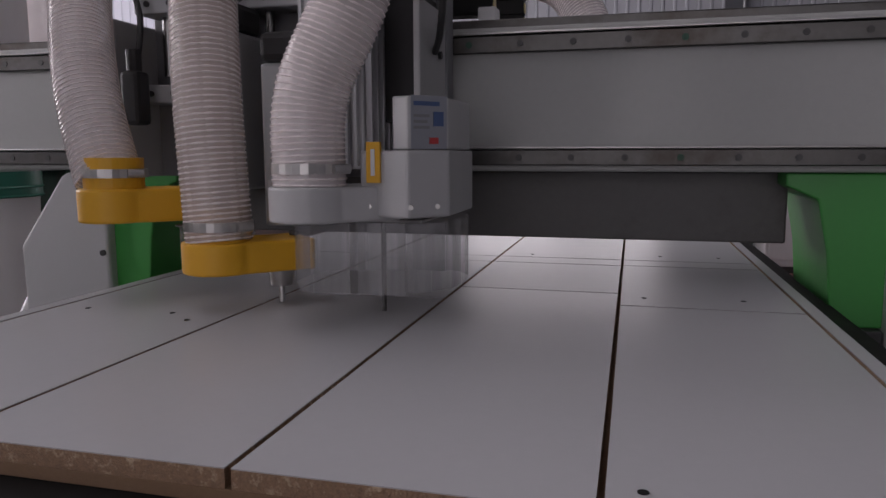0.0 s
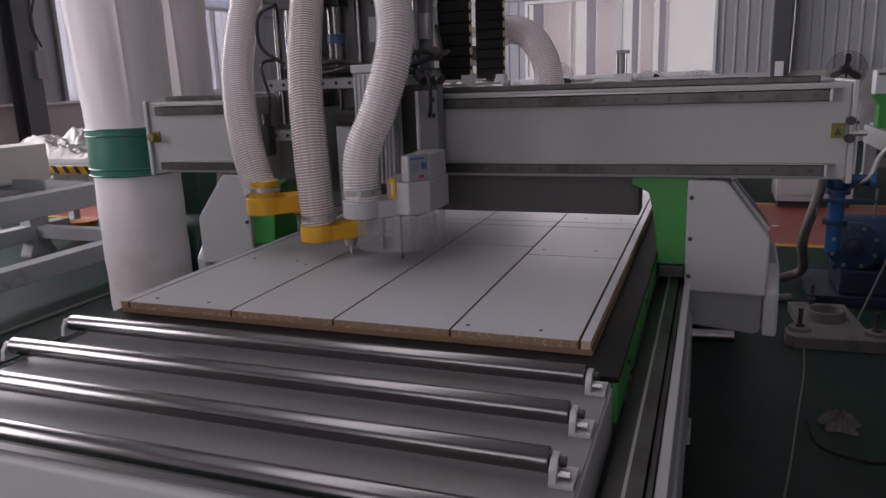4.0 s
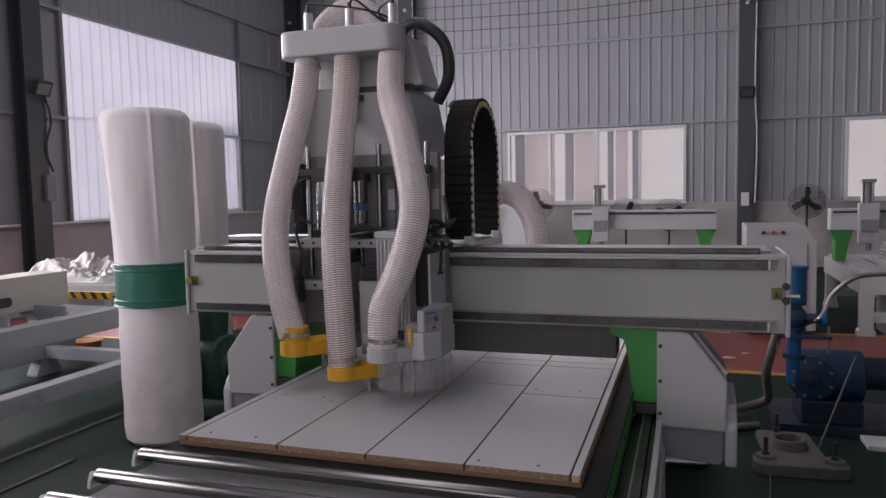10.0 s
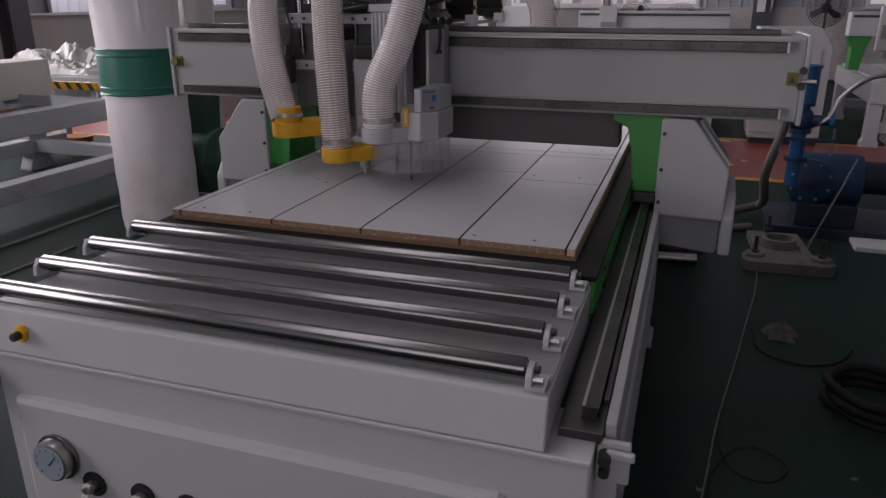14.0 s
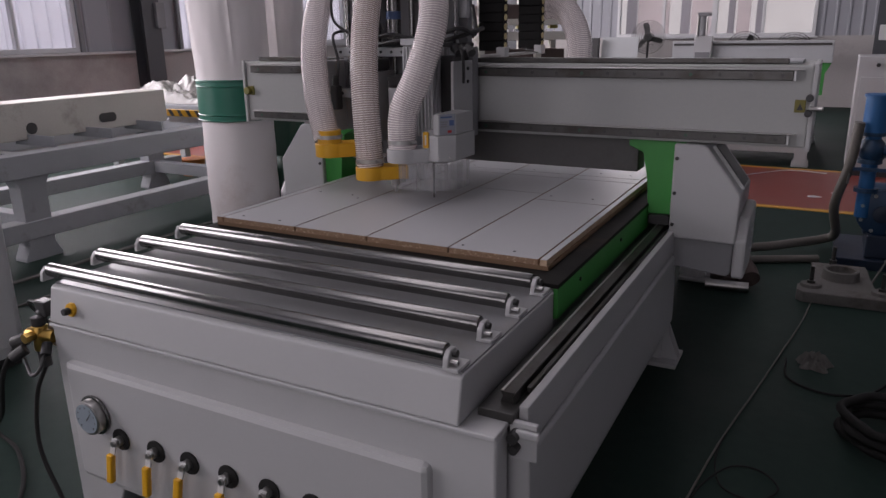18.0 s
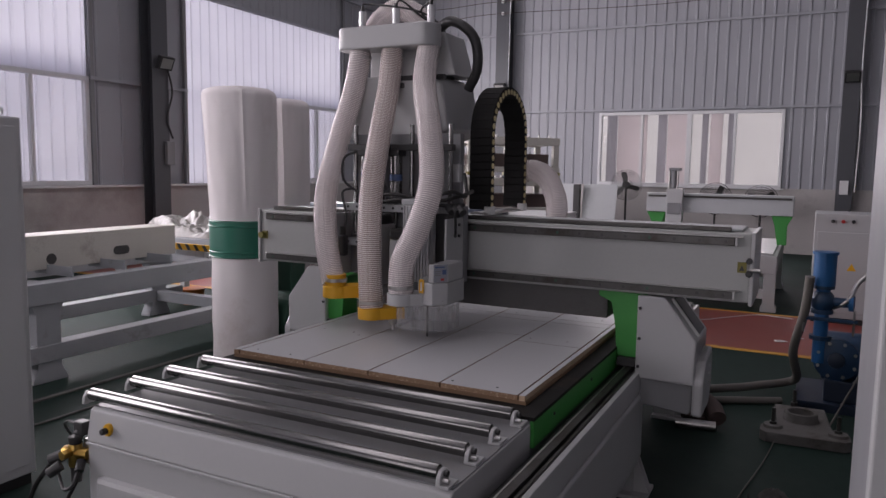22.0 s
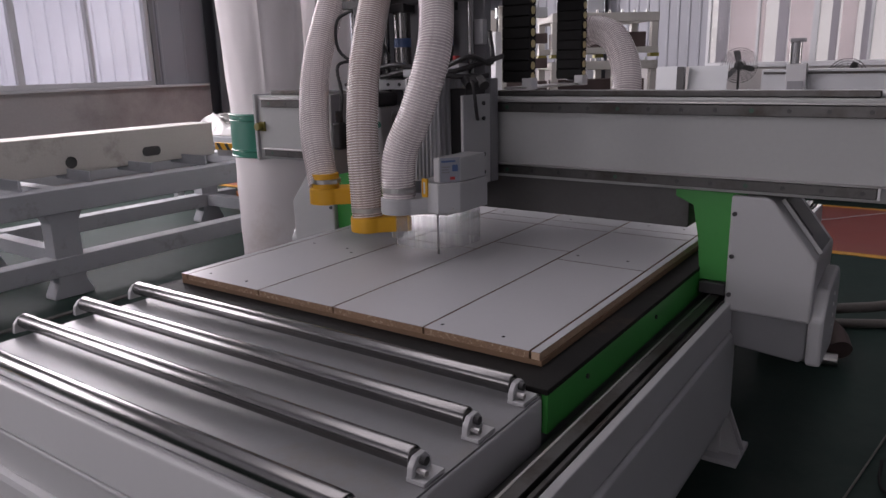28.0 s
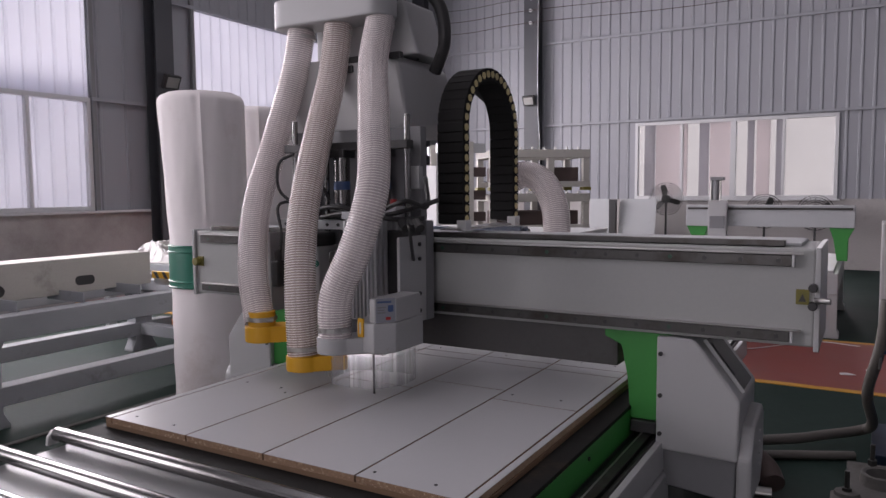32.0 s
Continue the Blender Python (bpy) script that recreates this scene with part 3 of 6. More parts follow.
part("side_strip", box(1.272, 1.286, -0.092, 2.66, Z - 0.13, Z - 0.0445, 0.002), GREEN, bed, "bright green side strip")
part("side_strip", box(-0.03, -0.016, -0.092, 2.66, Z - 0.13, Z - 0.0445, 0.002), GREEN, bed, "bright green side strip")
part("table_core", box(-0.01, 1.268, -0.09, 2.66, Z - 0.2, Z - 0.0445, 0.002), PAINT_DARK, bed)
part("table_sheet", box(-0.032, 1.288, -0.096, 2.68, Z - 0.044, Z - 0.0315, 0.002), BAKELITE, bed, "black vacuum table sheet")
for y in (0.0, 0.45, 0.9, 1.35, 1.8, 2.25):
    part("bolt", rod((1.286, y + 0.1, Z - 0.075), (1.29, y + 0.1, Z - 0.075), 0.006, 10), BLACK, bed)
for y in (1.15, 2.35):
    bm = box(1.2, 1.34, y, y + 0.1, 0.02, Z - 0.22, 0.004)
    box(1.2, 1.41, y - 0.04, y + 0.14, 0.0, 0.02, 0.003, bm)
    prism([(1.34, 0.02), (1.41, 0.02), (1.34, 0.2)], "y", y + 0.02, y + 0.032, bm=bm)
    prism([(1.34, 0.02), (1.41, 0.02), (1.34, 0.2)], "y", y + 0.07, y + 0.082, bm=bm)
    part("leg", bm, PAINT, bed)
    part("leg", box(-0.12, 0.02, y, y + 0.1, 0.0, Z - 0.3, 0.004), PAINT, bed)
    part("stretcher", box(0.02, 1.2, y, y + 0.08, 0.12, 0.2, 0.004), PAINT_DULL, bed)
for x in (0.0, 1.2):
    part("foot", box(x, x + 0.14, -0.65, -0.5, 0.0, 0.06, 0.006), PAINT, bed)
# end stop bracket on the rail's front end
bm = box(1.362, 1.422, -0.6, -0.586, Z - 0.235, Z - 0.15, 0.003)
br = part("end_bracket", bm, PAINT, bed, "white end bracket of the rail")
part("bolt", rod((1.378, -0.6, Z - 0.175), (1.378, -0.628, Z - 0.175), 0.012, 12), BLACK, br)
part("latch", box(1.38, 1.43, -0.615, -0.602, Z - 0.178, Z - 0.16, 0.004), PAINT, br)
part("bolt", rod((1.378, -0.6, Z - 0.205), (1.378, -0.622, Z - 0.205), 0.01, 12), BLACK, br)
# four chrome rollers in brackets
for y in (-0.135, -0.299, -0.459, -0.62):
    ro = part("roller", rod((-0.024, y, Z - 0.016), (1.232, y, Z - 0.016), 0.0195, 28, bevel=0.003), CHROME, bed, "polished chrome roller", smooth=True)
    for x, s in ((-0.032, -1), (1.24, 1)):
        bm = prism([(y - 0.028, Z - 0.0445), (y + 0.028, Z - 0.0445), (y + 0.024, Z - 0.02), (y + 0.012, Z - 0.006), (y - 0.012, Z - 0.006), (y - 0.024, Z - 0.02)], "x", x - 0.006, x + 0.006, 0.002)
        box(x - 0.006, x + 0.03 * (s > 0) + 0.006 * (s < 0), y - 0.028, y + 0.028, Z - 0.0445, Z - 0.038, 0.0, bm) if s > 0 else None
        part("bracket", bm, PAINT, ro)
        part("bolt", rod((x, y, Z - 0.016), (x + s * 0.016, y, Z - 0.016), 0.008, 14), BLACK if s > 0 else PAINT, ro)
        if s > 0:
            part("bolt", rod((x + 0.004, y - 0.012, Z - 0.03), (x + 0.024, y - 0.012, Z - 0.03), 0.006, 8), STEEL, ro)
# emergency stop, gauge and valves on the front
st = part("stop_switch", prism([(0.095 + 0.019 * math.cos(radians(22.5 + 45 * k)), Z - 0.104 + 0.02 * math.sin(radians(22.5 + 45 * k))) for k in range(8)], "y", -0.664, -0.645, 0.002), YELLOW, bed, "yellow emergency switch plate")
part("button", rod((0.095, -0.664, Z - 0.104), (0.095, -0.684, Z - 0.104), 0.01, 16, bevel=0.003), BLACK, st)
ga = part("pressure_gauge", rod((0.163, -0.68, Z - 0.393), (0.163, -0.712, Z - 0.393), 0.05, 36, bevel=0.006), STEEL, bed, "round steel pressure gauge", smooth=True)
part("rim", rod((0.163, -0.681, Z - 0.393), (0.163, -0.69, Z - 0.393), 0.058, 36, bevel=0.003), CHROME, ga, smooth=True)
part("dial", rod((0.163, -0.711, Z - 0.393), (0.163, -0.7135, Z - 0.393), 0.043, 36), DIAL, ga, "white gauge dial")
part("needle", prism([(0.161, Z - 0.398), (0.166, Z - 0.397), (0.187, Z - 0.369)], "y", -0.7155, -0.714), BLACK, ga)
for k in range(9):
    a = radians(225 - 33.75 * k)
    part("tick", box(0.163 + 0.034 * math.cos(a) - 0.001, 0.163 + 0.034 * math.cos(a) + 0.001, -0.7145, -0.7136, Z - 0.393 + 0.034 * math.sin(a) - 0.0025, Z - 0.393 + 0.034 * math.sin(a) + 0.0025), BLACK, ga)
for k, x in enumerate((0.254, 0.388, 0.51, 0.643, 0.774, 0.905)):
    va = part("valve", rod((x, -0.68, Z - 0.448), (x, -0.686, Z - 0.448), 0.032, 28, bevel=0.002), RUBBER, bed, "ball valve with a yellow lever")
    part("stem", rod((x, -0.686, Z - 0.448), (x, -0.7, Z - 0.448), 0.014, 14), STEEL, va)
    part("nut", rod((x, -0.706, Z - 0.448), (x, -0.713, Z - 0.448), 0.009, 6), STEEL, va)
    tilt = (-0.019, -0.015, -0.02, -0.012, -0.018, -0.014)[k]
    part("shank", prism([(x - 0.01, Z - 0.436), (x + 0.01, Z - 0.436), (x + 0.009 + tilt, Z - 0.49), (x - 0.009 + tilt, Z - 0.49)], "y", -0.7055, -0.7005), LABEL_WHITE, va)
    part("lever", prism([(x - 0.011 + tilt, Z - 0.485), (x + 0.011 + tilt, Z - 0.485), (x + 0.012 + 2 * tilt, Z - 0.578), (x - 0.01 + 2 * tilt, Z - 0.578)], "y", -0.716, -0.699, 0.004), YELLOW, va, "yellow dipped lever")

# ---- the board being cut ----
sp = solid("spoil_board", box(0.0, 1.225, 0.0, 2.45, Z - 0.031, Z - 0.0185, 0.001), MDF, "brown mdf spoil board on the vacuum table", "board")
sheet = thing("chipboard_sheet", (0.61, 1.22, Z - 0.018), "grey-white laminated chipboard sheet cut into panels on the router table", "board")
G = 0.003
cols = [(0.0, 0.028, [0.0, 2.44]), (0.028, 0.343, [0.0, 1.2, 2.36]), (0.343, 0.626, [0.0, 0.695, 1.135, 1.225, 1.72, 2.12, 2.38]), (0.626, 0.914, [0.0, 0.81, 1.135, 1.225, 1.72, 2.12, 2.38]),
        (0.914, 1.197, [0.0, 0.708, 1.14, 1.225, 1.72, 2.1, 2.38]), (1.197, 1.22, [0.0, 2.44])]
for a, b, ys in cols:
    for c, d in zip(ys, ys[1:]):
        core = part("panel", box(a + G * (a > 0), b - G * (b < 1.2), c + G * (c > 0), d - G * (d < 2.4), Z - 0.018, Z - 0.0012), CHIPBOARD, sheet, "chipboard panel with a raw brown edge" if a < 1.1 else "narrow offcut strip with a pale raw edge")
        if a > 1.1:
            core.data.materials[0] = RAW_CHIP
        part("laminate", box(a + G * (a > 0), b - G * (b < 1.2), c + G * (c > 0), d - G * (d < 2.4), Z - 0.0011, Z), LAMINATE, core)
for x, y in ((0.944, 0.037), (1.107, 0.042), (0.087, 0.482), (0.085, 0.042), (0.246, 0.042), (0.241, 0.483), (0.292, 0.446), (0.955, 0.777), (1.115, 0.787), (1.0, 1.3), (1.13, 1.3), (0.1, 1.1), (0.4, 1.27), (0.7, 1.27)):
    part("drill_hole", rod((x, y, Z - 0.003), (x, y, Z + 0.0006), 0.0045, 12), BAKELITE, sheet, "dark drilled hole")

# ---- the router: gantry ----
GY = 0.93  # front face of the beam
MID = 0.57
ga = thing("gantry", (MID, GY + 0.15, Z), "grey-white gantry beam with green legs over the table", "machine")
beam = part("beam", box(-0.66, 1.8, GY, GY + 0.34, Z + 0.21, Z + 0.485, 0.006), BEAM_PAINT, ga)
for x0, x1 in ((-0.675, -0.66), (1.8, 1.815)):
    part("end_plate", box(x0, x1, GY - 0.012, GY + 0.36, Z + 0.2, Z + 0.49, 0.003), PAINT, ga)
for z, h in ((0.435, 0.032), (0.222, 0.03)):
    ra = part("guide_rail", box(-0.62, 1.74, GY - 0.014, GY - 0.001, Z + z, Z + z + h, 0.002), RAIL_STEEL, ga, "oily steel guide rail")
    part("rail_lip", box(-0.62, 1.77, GY - 0.02, GY - 0.0005, Z + z + h + 0.001, Z + z + h + 0.006, 0.002), STEEL, ra)
    for k in range(24):
        x = -0.57 + k * 0.099
        part("rail_plug", rod((x, GY - 0.014, Z + z + h / 2), (x, GY - 0.0155, Z + z + h / 2), 0.0065, 10), DUCT_GREEN if k % 4 == 0 else BLACK, ra)
for z in (0.43, 0.217):
    part("rail_stop", box(1.7415, 1.7485, GY - 0.018, GY - 0.0005, Z + z + 0.004, Z + z + 0.04, 0.001), LABEL_WHITE, ga, "small white rail stop")
part("top_rail", box(-0.6, 1.72, GY + 0.03, GY + 0.06, Z + 0.486, Z + 0.505, 0.003), RAIL_STEEL, ga)
part("top_cover", box(-0.62, 1.76, GY + 0.07, GY + 0.32, Z + 0.486, Z + 0.496, 0.003), PAINT_DULL, ga)
part("cross_plate", box(-0.05, 1.22, GY + 0.1, GY + 0.22, Z + 0.07, Z + 0.209, 0.004), UNDER_PLATE, ga, "plate under the beam, shade put into its dark colour")
for x, s in ((1.77, 1), (-0.632, -1)):
    tg = part("warning_tag", box(x - 0.017, x + 0.017, GY - 0.006, GY - 0.0005, Z + 0.33, Z + 0.372, 0.001), TAG, ga, "yellow warning tag with a dark sign")
    part("sign", prism([(x - 0.01, Z + 0.338), (x + 0.01, Z + 0.338), (x, Z + 0.36)], "y", GY - 0.0075, GY - 0.0062), BLACK, tg)
    if s > 0:
        for dz in (0.03, -0.02):
            part("knob", rod((1.797, GY - 0.013, Z + 0.35 + dz), (1.797, GY - 0.04, Z + 0.35 + dz), 0.012, 12, bevel=0.002), BLACK, ga)
        part("air_fitting", rod((1.8, GY - 0.02, Z + 0.345), (1.84, GY - 0.03, Z + 0.345), 0.008, 10), STEEL, ga)
    else:
        part("knob", rod((x - 0.01, GY - 0.006, Z + 0.35), (x - 0.01, GY - 0.03, Z + 0.35), 0.018, 12, bevel=0.003), TAG, ga)


def leg(s):
    """One gantry leg; s = 1 carries the control panel."""
    def X(x):
        return x if s > 0 else 2 * MID - x

    gl = part("leg", prism([(X(1.2), Z + 0.209), (X(1.41), Z + 0.209), (X(1.395), Z + 0.0), (X(1.374), Z - 0.071), (X(1.286), Z - 0.071), (X(1.275), Z + 0.06), (X(1.255), Z + 0.16), (X(1.2), Z + 0.185)], "y", GY + 0.02, GY + 0.32, 0.004), GREEN, ga, "bright green welded leg")
    part("foot_block", box(min(X(1.292), X(1.37)), max(X(1.292), X(1.37)), GY + 0.0, GY + 0.42, Z - 0.109, Z - 0.0715, 0.003), BLACK, gl)
    hs = part("leg_housing", prism([(X(1.372), Z + 0.204), (X(1.475), Z + 0.204), (X(1.49), Z + 0.195), (X(1.616), Z + 0.03), (X(1.612), Z - 0.155), (X(1.372), Z - 0.15)], "y", GY - 0.005, GY + 0.32, 0.007), PAINT, ga, "folded grey-white leg housing")
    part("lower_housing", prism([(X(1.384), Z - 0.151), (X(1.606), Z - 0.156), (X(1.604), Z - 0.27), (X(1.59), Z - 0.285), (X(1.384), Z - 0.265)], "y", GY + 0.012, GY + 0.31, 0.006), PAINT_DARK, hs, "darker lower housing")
    bump = prism([(GY + 0.0, Z - 0.285), (GY + 0.22, Z - 0.285), (GY + 0.28, Z - 0.2), (GY + 0.28, Z - 0.06), (GY + 0.24, Z - 0.03), (GY + 0.06, Z - 0.06), (GY + 0.0, Z - 0.14)], "x", min(X(1.607), X(1.65)), max(X(1.607), X(1.65)), 0.01)
    bg = part("side_bulge", bump, PAINT, hs)
    for k in range(4):
        part("screw", rod((X(1.649), GY + 0.17, Z - 0.1 - 0.035 * k), (X(1.653), GY + 0.17, Z - 0.1 - 0.035 * k), 0.006, 8), LABEL_WHITE, hs)
    for dz in (0.15, 0.02, -0.1):
        part("screw", rod((X(1.385), GY - 0.005, Z + dz), (X(1.385), GY - 0.011, Z + dz), 0.007, 10), BLACK, hs)
    if s > 0:
        own = box(-0.09, 0.09, -0.085, 0.085, 0.0, 0.01, 0.003)
        m = Matrix.Translation((1.5535, GY + 0.155, Z + 0.113)) @ pose(0, 0, 0, 0, 52.6, 0)
        bmesh.ops.transform(own, matrix=m, verts=own.verts)
        pn = part("control_panel", own, BLACK, hs, "black control panel with a dark screen")
        own = box(-0.076, 0.04, -0.07, 0.07, 0.01, 0.012)
        bmesh.ops.transform(own, matrix=m, verts=own.verts)
        part("panel_screen", own, SCREEN, hs)
        own = box(-0.094, 0.094, -0.092, -0.0855, 0.0, 0.011, 0.001)
        bmesh.ops.transform(own, matrix=m, verts=own.verts)
        part("panel_rim", own, LABEL_WHITE, hs)


leg(1)
leg(-1)

# ---- the router: spindle head ----
HX = 0.59
hd = thing("spindle_head", (HX - 0.3, GY - 0.2, Z + 0.07), "three-spindle head with clear ribbed suction hoses on the gantry", "machine")


def h(x, y, z):
    """A place in the head's own measures."""
    return (HX + x, GY + y, Z + z)


def hbox(x0, x1, y0, y1, z0, z1, bevel=0.003, bm=None):
    return box(HX + x0, HX + x1, GY + y0, GY + y1, Z + z0, Z + z1, bevel, bm)


def hrod(p, q, r, seg=20, r2=None, bevel=0.0, bm=None):
    return rod(h(*p), h(*q), r, seg, r2, bevel, bm)


part("carriage_plate", hbox(-0.62, 0.0, -0.075, -0.026, 0.2, 0.55), PAINT_DARK, hd)
part("back_plate", hbox(-0.6, -0.03, -0.06, -0.02, 0.55, 0.88), PAINT_DARK, hd)
fl = part("flange", hbox(-0.016, -0.004, -0.24, -0.03, 0.2, 0.5), PAINT, hd, "white right-hand flange plate")
for z in (0.47, 0.42, 0.3, 0.24):
    part("screw", hrod((-0.004, -0.12, z), (0.002, -0.12, z), 0.007, 10), BLACK, fl)
part("flange", hbox(-0.63, -0.618, -0.2, -0.03, 0.2, 0.5), PAINT, hd, "white left-hand flange plate")
part("motor_side", hbox(-0.085, -0.018, -0.2, -0.08, 0.3, 0.52), BLACK, hd, "black drive on the slide")
# finned spindle motor on the right
sp = part("spindle_motor", hbox(-0.2, -0.09, -0.28, -0.12, 0.22, 0.56), ALU, hd, "finned aluminium spindle motor")
for k in range(7):
    part("fin", hbox(-0.196 + 0.0155 * k, -0.19 + 0.0155 * k, -0.292, -0.2805, 0.225, 0.555, 0.001), ALU, sp)
for k in range(5):
    part("fin", hbox(-0.0895, -0.078, -0.27 + 0.03 * k, -0.262 + 0.03 * k, 0.225, 0.555, 0.001), ALU, sp)
part("motor_cap", hbox(-0.205, -0.085, -0.29, -0.115, 0.56, 0.585), PAINT_DULL, sp)
# the two slimmer spindles
for x, z0, y in ((-0.38, 0.16, -0.25), (-0.21 - 0.03, 0.1, -0.26)):
    sb = part("spindle_body", hbox(x - 0.045, x + 0.04, y, y + 0.14, z0 + 0.02, z0 + 0.3, 0.006), PAINT_DULL if x > -0.3 else PAINT, hd, "slim spindle body")
    part("spindle_cover", hbox(x - 0.04, x + 0.045, y - 0.015, y + 0.1, z0 + 0.3, z0 + 0.35, 0.012), BLACK, sb)
    part("sticker", hrod((x + 0.03, y - 0.001, z0 + 0.24), (x + 0.03, y - 0.004, z0 + 0.24), 0.012, 14), BAND_GREEN, sb)
    part("label_plate", hbox(x - 0.035, x + 0.0, y - 0.003, y - 0.0005, z0 + 0.06, z0 + 0.1, 0.0), LABEL_WHITE, sb)
    part("rivet", hrod((x + 0.025, y, z0 + 0.14), (x + 0.025, y - 0.004, z0 + 0.14), 0.004, 8), BLACK, sb)
# pneumatic lift cylinders and their rods, brackets and screw rows
for x in (-0.5, -0.34, -0.16):
    cy = part("lift_cylinder", hrod((x, -0.11, 0.58), (x, -0.11, 0.78), 0.03, 24), CHROME, hd, "polished lift cylinder", smooth=True)
    part("cylinder_cap", hbox(x - 0.034, x + 0.034, -0.145, -0.075, 0.775, 0.805), BLACK, cy)
    part("cylinder_cap", hbox(x - 0.034, x + 0.034, -0.145, -0.075, 0.555, 0.585), BLACK, cy)
    part("piston_rod", hrod((x, -0.11, 0.4), (x, -0.11, 0.56), 0.009, 14), CHROME, cy, smooth=True)
    part("band", hrod((x, -0.11, 0.66), (x, -0.11, 0.69), 0.0305, 24), LABEL_BLUE, cy)
for z in (0.555, 0.385):
    cr = part("cross_bar", hbox(-0.61, -0.02, -0.15, -0.076, z - 0.04, z - 0.005), PAINT_DULL, hd, "drilled cross bar")
    for k in range(12):
        part("screw", hrod((-0.58 + 0.05 * k, -0.15, z - 0.022), (-0.58 + 0.05 * k, -0.154, z - 0.022), 0.006, 8), BLACK, cr)
for x in (-0.57, -0.42, -0.26, -0.06):
    part("guide_rod", hrod((x, -0.1, 0.4), (x, -0.1, 0.92), 0.011, 14), CHROME, hd, smooth=True)
part("clamp", hbox(-0.6, -0.04, -0.13, -0.09, 0.8, 0.83), BLACK, hd)
# sheet cover above
cv = part("top_cover", prism([(HX - 0.72, Z + 0.86), (HX - 0.2, Z + 0.86), (HX - 0.12, Z + 0.9), (HX - 0.16, Z + 1.12), (HX - 0.21, Z + 1.16), (HX - 0.68, Z + 1.16), (HX - 0.72, Z + 1.1)], "y", GY + 0.0, GY + 0.36, 0.012), PAINT, hd, "white sheet cover over the drives")
part("handle", hbox(-0.42, -0.36, -0.012, -0.001, 1.1, 1.125), BLACK, cv)
part("mast", prism([(HX - 0.62, Z + 1.165), (HX - 0.14, Z + 1.165), (HX - 0.2, Z + 1.37), (HX - 0.62, Z + 1.37)], "y", GY + 0.1, GY + 0.32, 0.008), PAINT, cv, "white box behind the manifold")
part("seam_strip", hbox(-0.5, -0.15, -0.004, 0.02, 1.135, 1.158, 0.002), BLACK, cv)
part("signal_cap", hrod((-0.1, -0.13, 0.6), (-0.1, -0.13, 0.625), 0.012, 14), LABEL_RED, hd, "small red cap")
part("drive_block", hbox(-0.12, -0.07, -0.16, -0.09, 0.5, 0.6), ALU, hd)
part("cover_block", hbox(-0.3, -0.25, -0.05, -0.004, 0.845, 0.875), BRASS, hd)
for x in (-0.5, -0.2, -0.05):
    part("bracket", hbox(x - 0.03, x + 0.03, -0.09, -0.062, 0.66, 0.74), PAINT, hd)
# suction manifold with three stub cylinders
ring = [(HX - 0.45 + 0.21 * s + 0.06 * math.cos(a), GY + 0.0 + 0.075 * math.sin(a)) for s, lo in ((1, -90), (-1, 90)) for a in (radians(lo + 15 * k) for k in range(13))]
mf = part("suction_manifold", prism(ring, "z", Z + 1.285, Z + 1.39, 0.008), PAINT, hd, "long rounded white suction manifold")
for x in (-0.62, -0.43, -0.24):
    st2 = part("stub_cylinder", hrod((x, 0.03, 1.39), (x, 0.03, 1.48), 0.018, 18), ALU, mf, smooth=True)
    part("stub_fitting", hrod((x, 0.03, 1.48), (x, 0.03, 1.505), 0.009, 10), BLACK, mf)
    part("air_line", tube([h(x, 0.03, 1.5), h(x + 0.02, 0.05, 1.52), h(-0.33, 0.1, 1.45 + 0.1 * abs(x + 0.43)), h(-0.22, 0.16, 1.36), h(-0.2, 0.2, 1.16)], 0.005, 6), BLACK, mf)
part("main_cable", tube([h(-0.3, 0.16, 1.36), h(-0.18, 0.12, 1.42), h(-0.06, 0.12, 1.34), h(-0.04, 0.13, 1.2), h(-0.1, 0.16, 1.1)], 0.024, 14), BLACK, hd, "thick black cable conduit", smooth=True)


def hose(points, r, name, pitch=0.0082, wire=0.0015, parent=None, dusty=False):
    """A clear suction hose with a raised spiral."""
    path = spline(points, 14)
    film = part(name, tube(points, r, 22, 14, caps=False), HOSE_CLEAR, parent, "clear ribbed suction hose", smooth=True)
    lens = [0.0]
    for a, b in zip(path, path[1:]):
        lens.append(lens[-1] + (b - a).length)
    fr = frames_along(path)
    turns = int(lens[-1] / pitch)
    own = bmesh.new()
    if dusty:
        film.data.materials[0] = HOSE_DUSTY
    rows, n = [], 14
    for k in range(turns * n + 1):
        s, a = lens[-1] * k / (turns * n), 2 * math.pi * k / n
        i = max(j for j in range(len(lens)) if lens[j] <= s + 1e-9)
        i = min(i, len(lens) - 2)
        f = (s - lens[i]) / max(1e-9, lens[i + 1] - lens[i])
        p = fr[i][0].lerp(fr[i + 1][0], f)
        u, v = fr[i][1].lerp(fr[i + 1][1], f).normalized(), fr[i][2].lerp(fr[i + 1][2], f).normalized()
        out = math.cos(a) * u + math.sin(a) * v
        way = u.cross(v)
        c = p + (r + 0.0004) * out
        rows.append([own.verts.new(c + wire * (math.cos(b) * out + 1.15 * math.sin(b) * way)) for b in (0.0, 1.57, 3.14, 4.71)])
    for a, b in zip(rows, rows[1:]):
        for j in range(4):
            own.faces.new((a[j], a[(j + 1) % 4], b[(j + 1) % 4], b[j]))
    part("spiral", own, HOSE_RIB, film, "pale spiral of the hose", smooth=True)
    return film


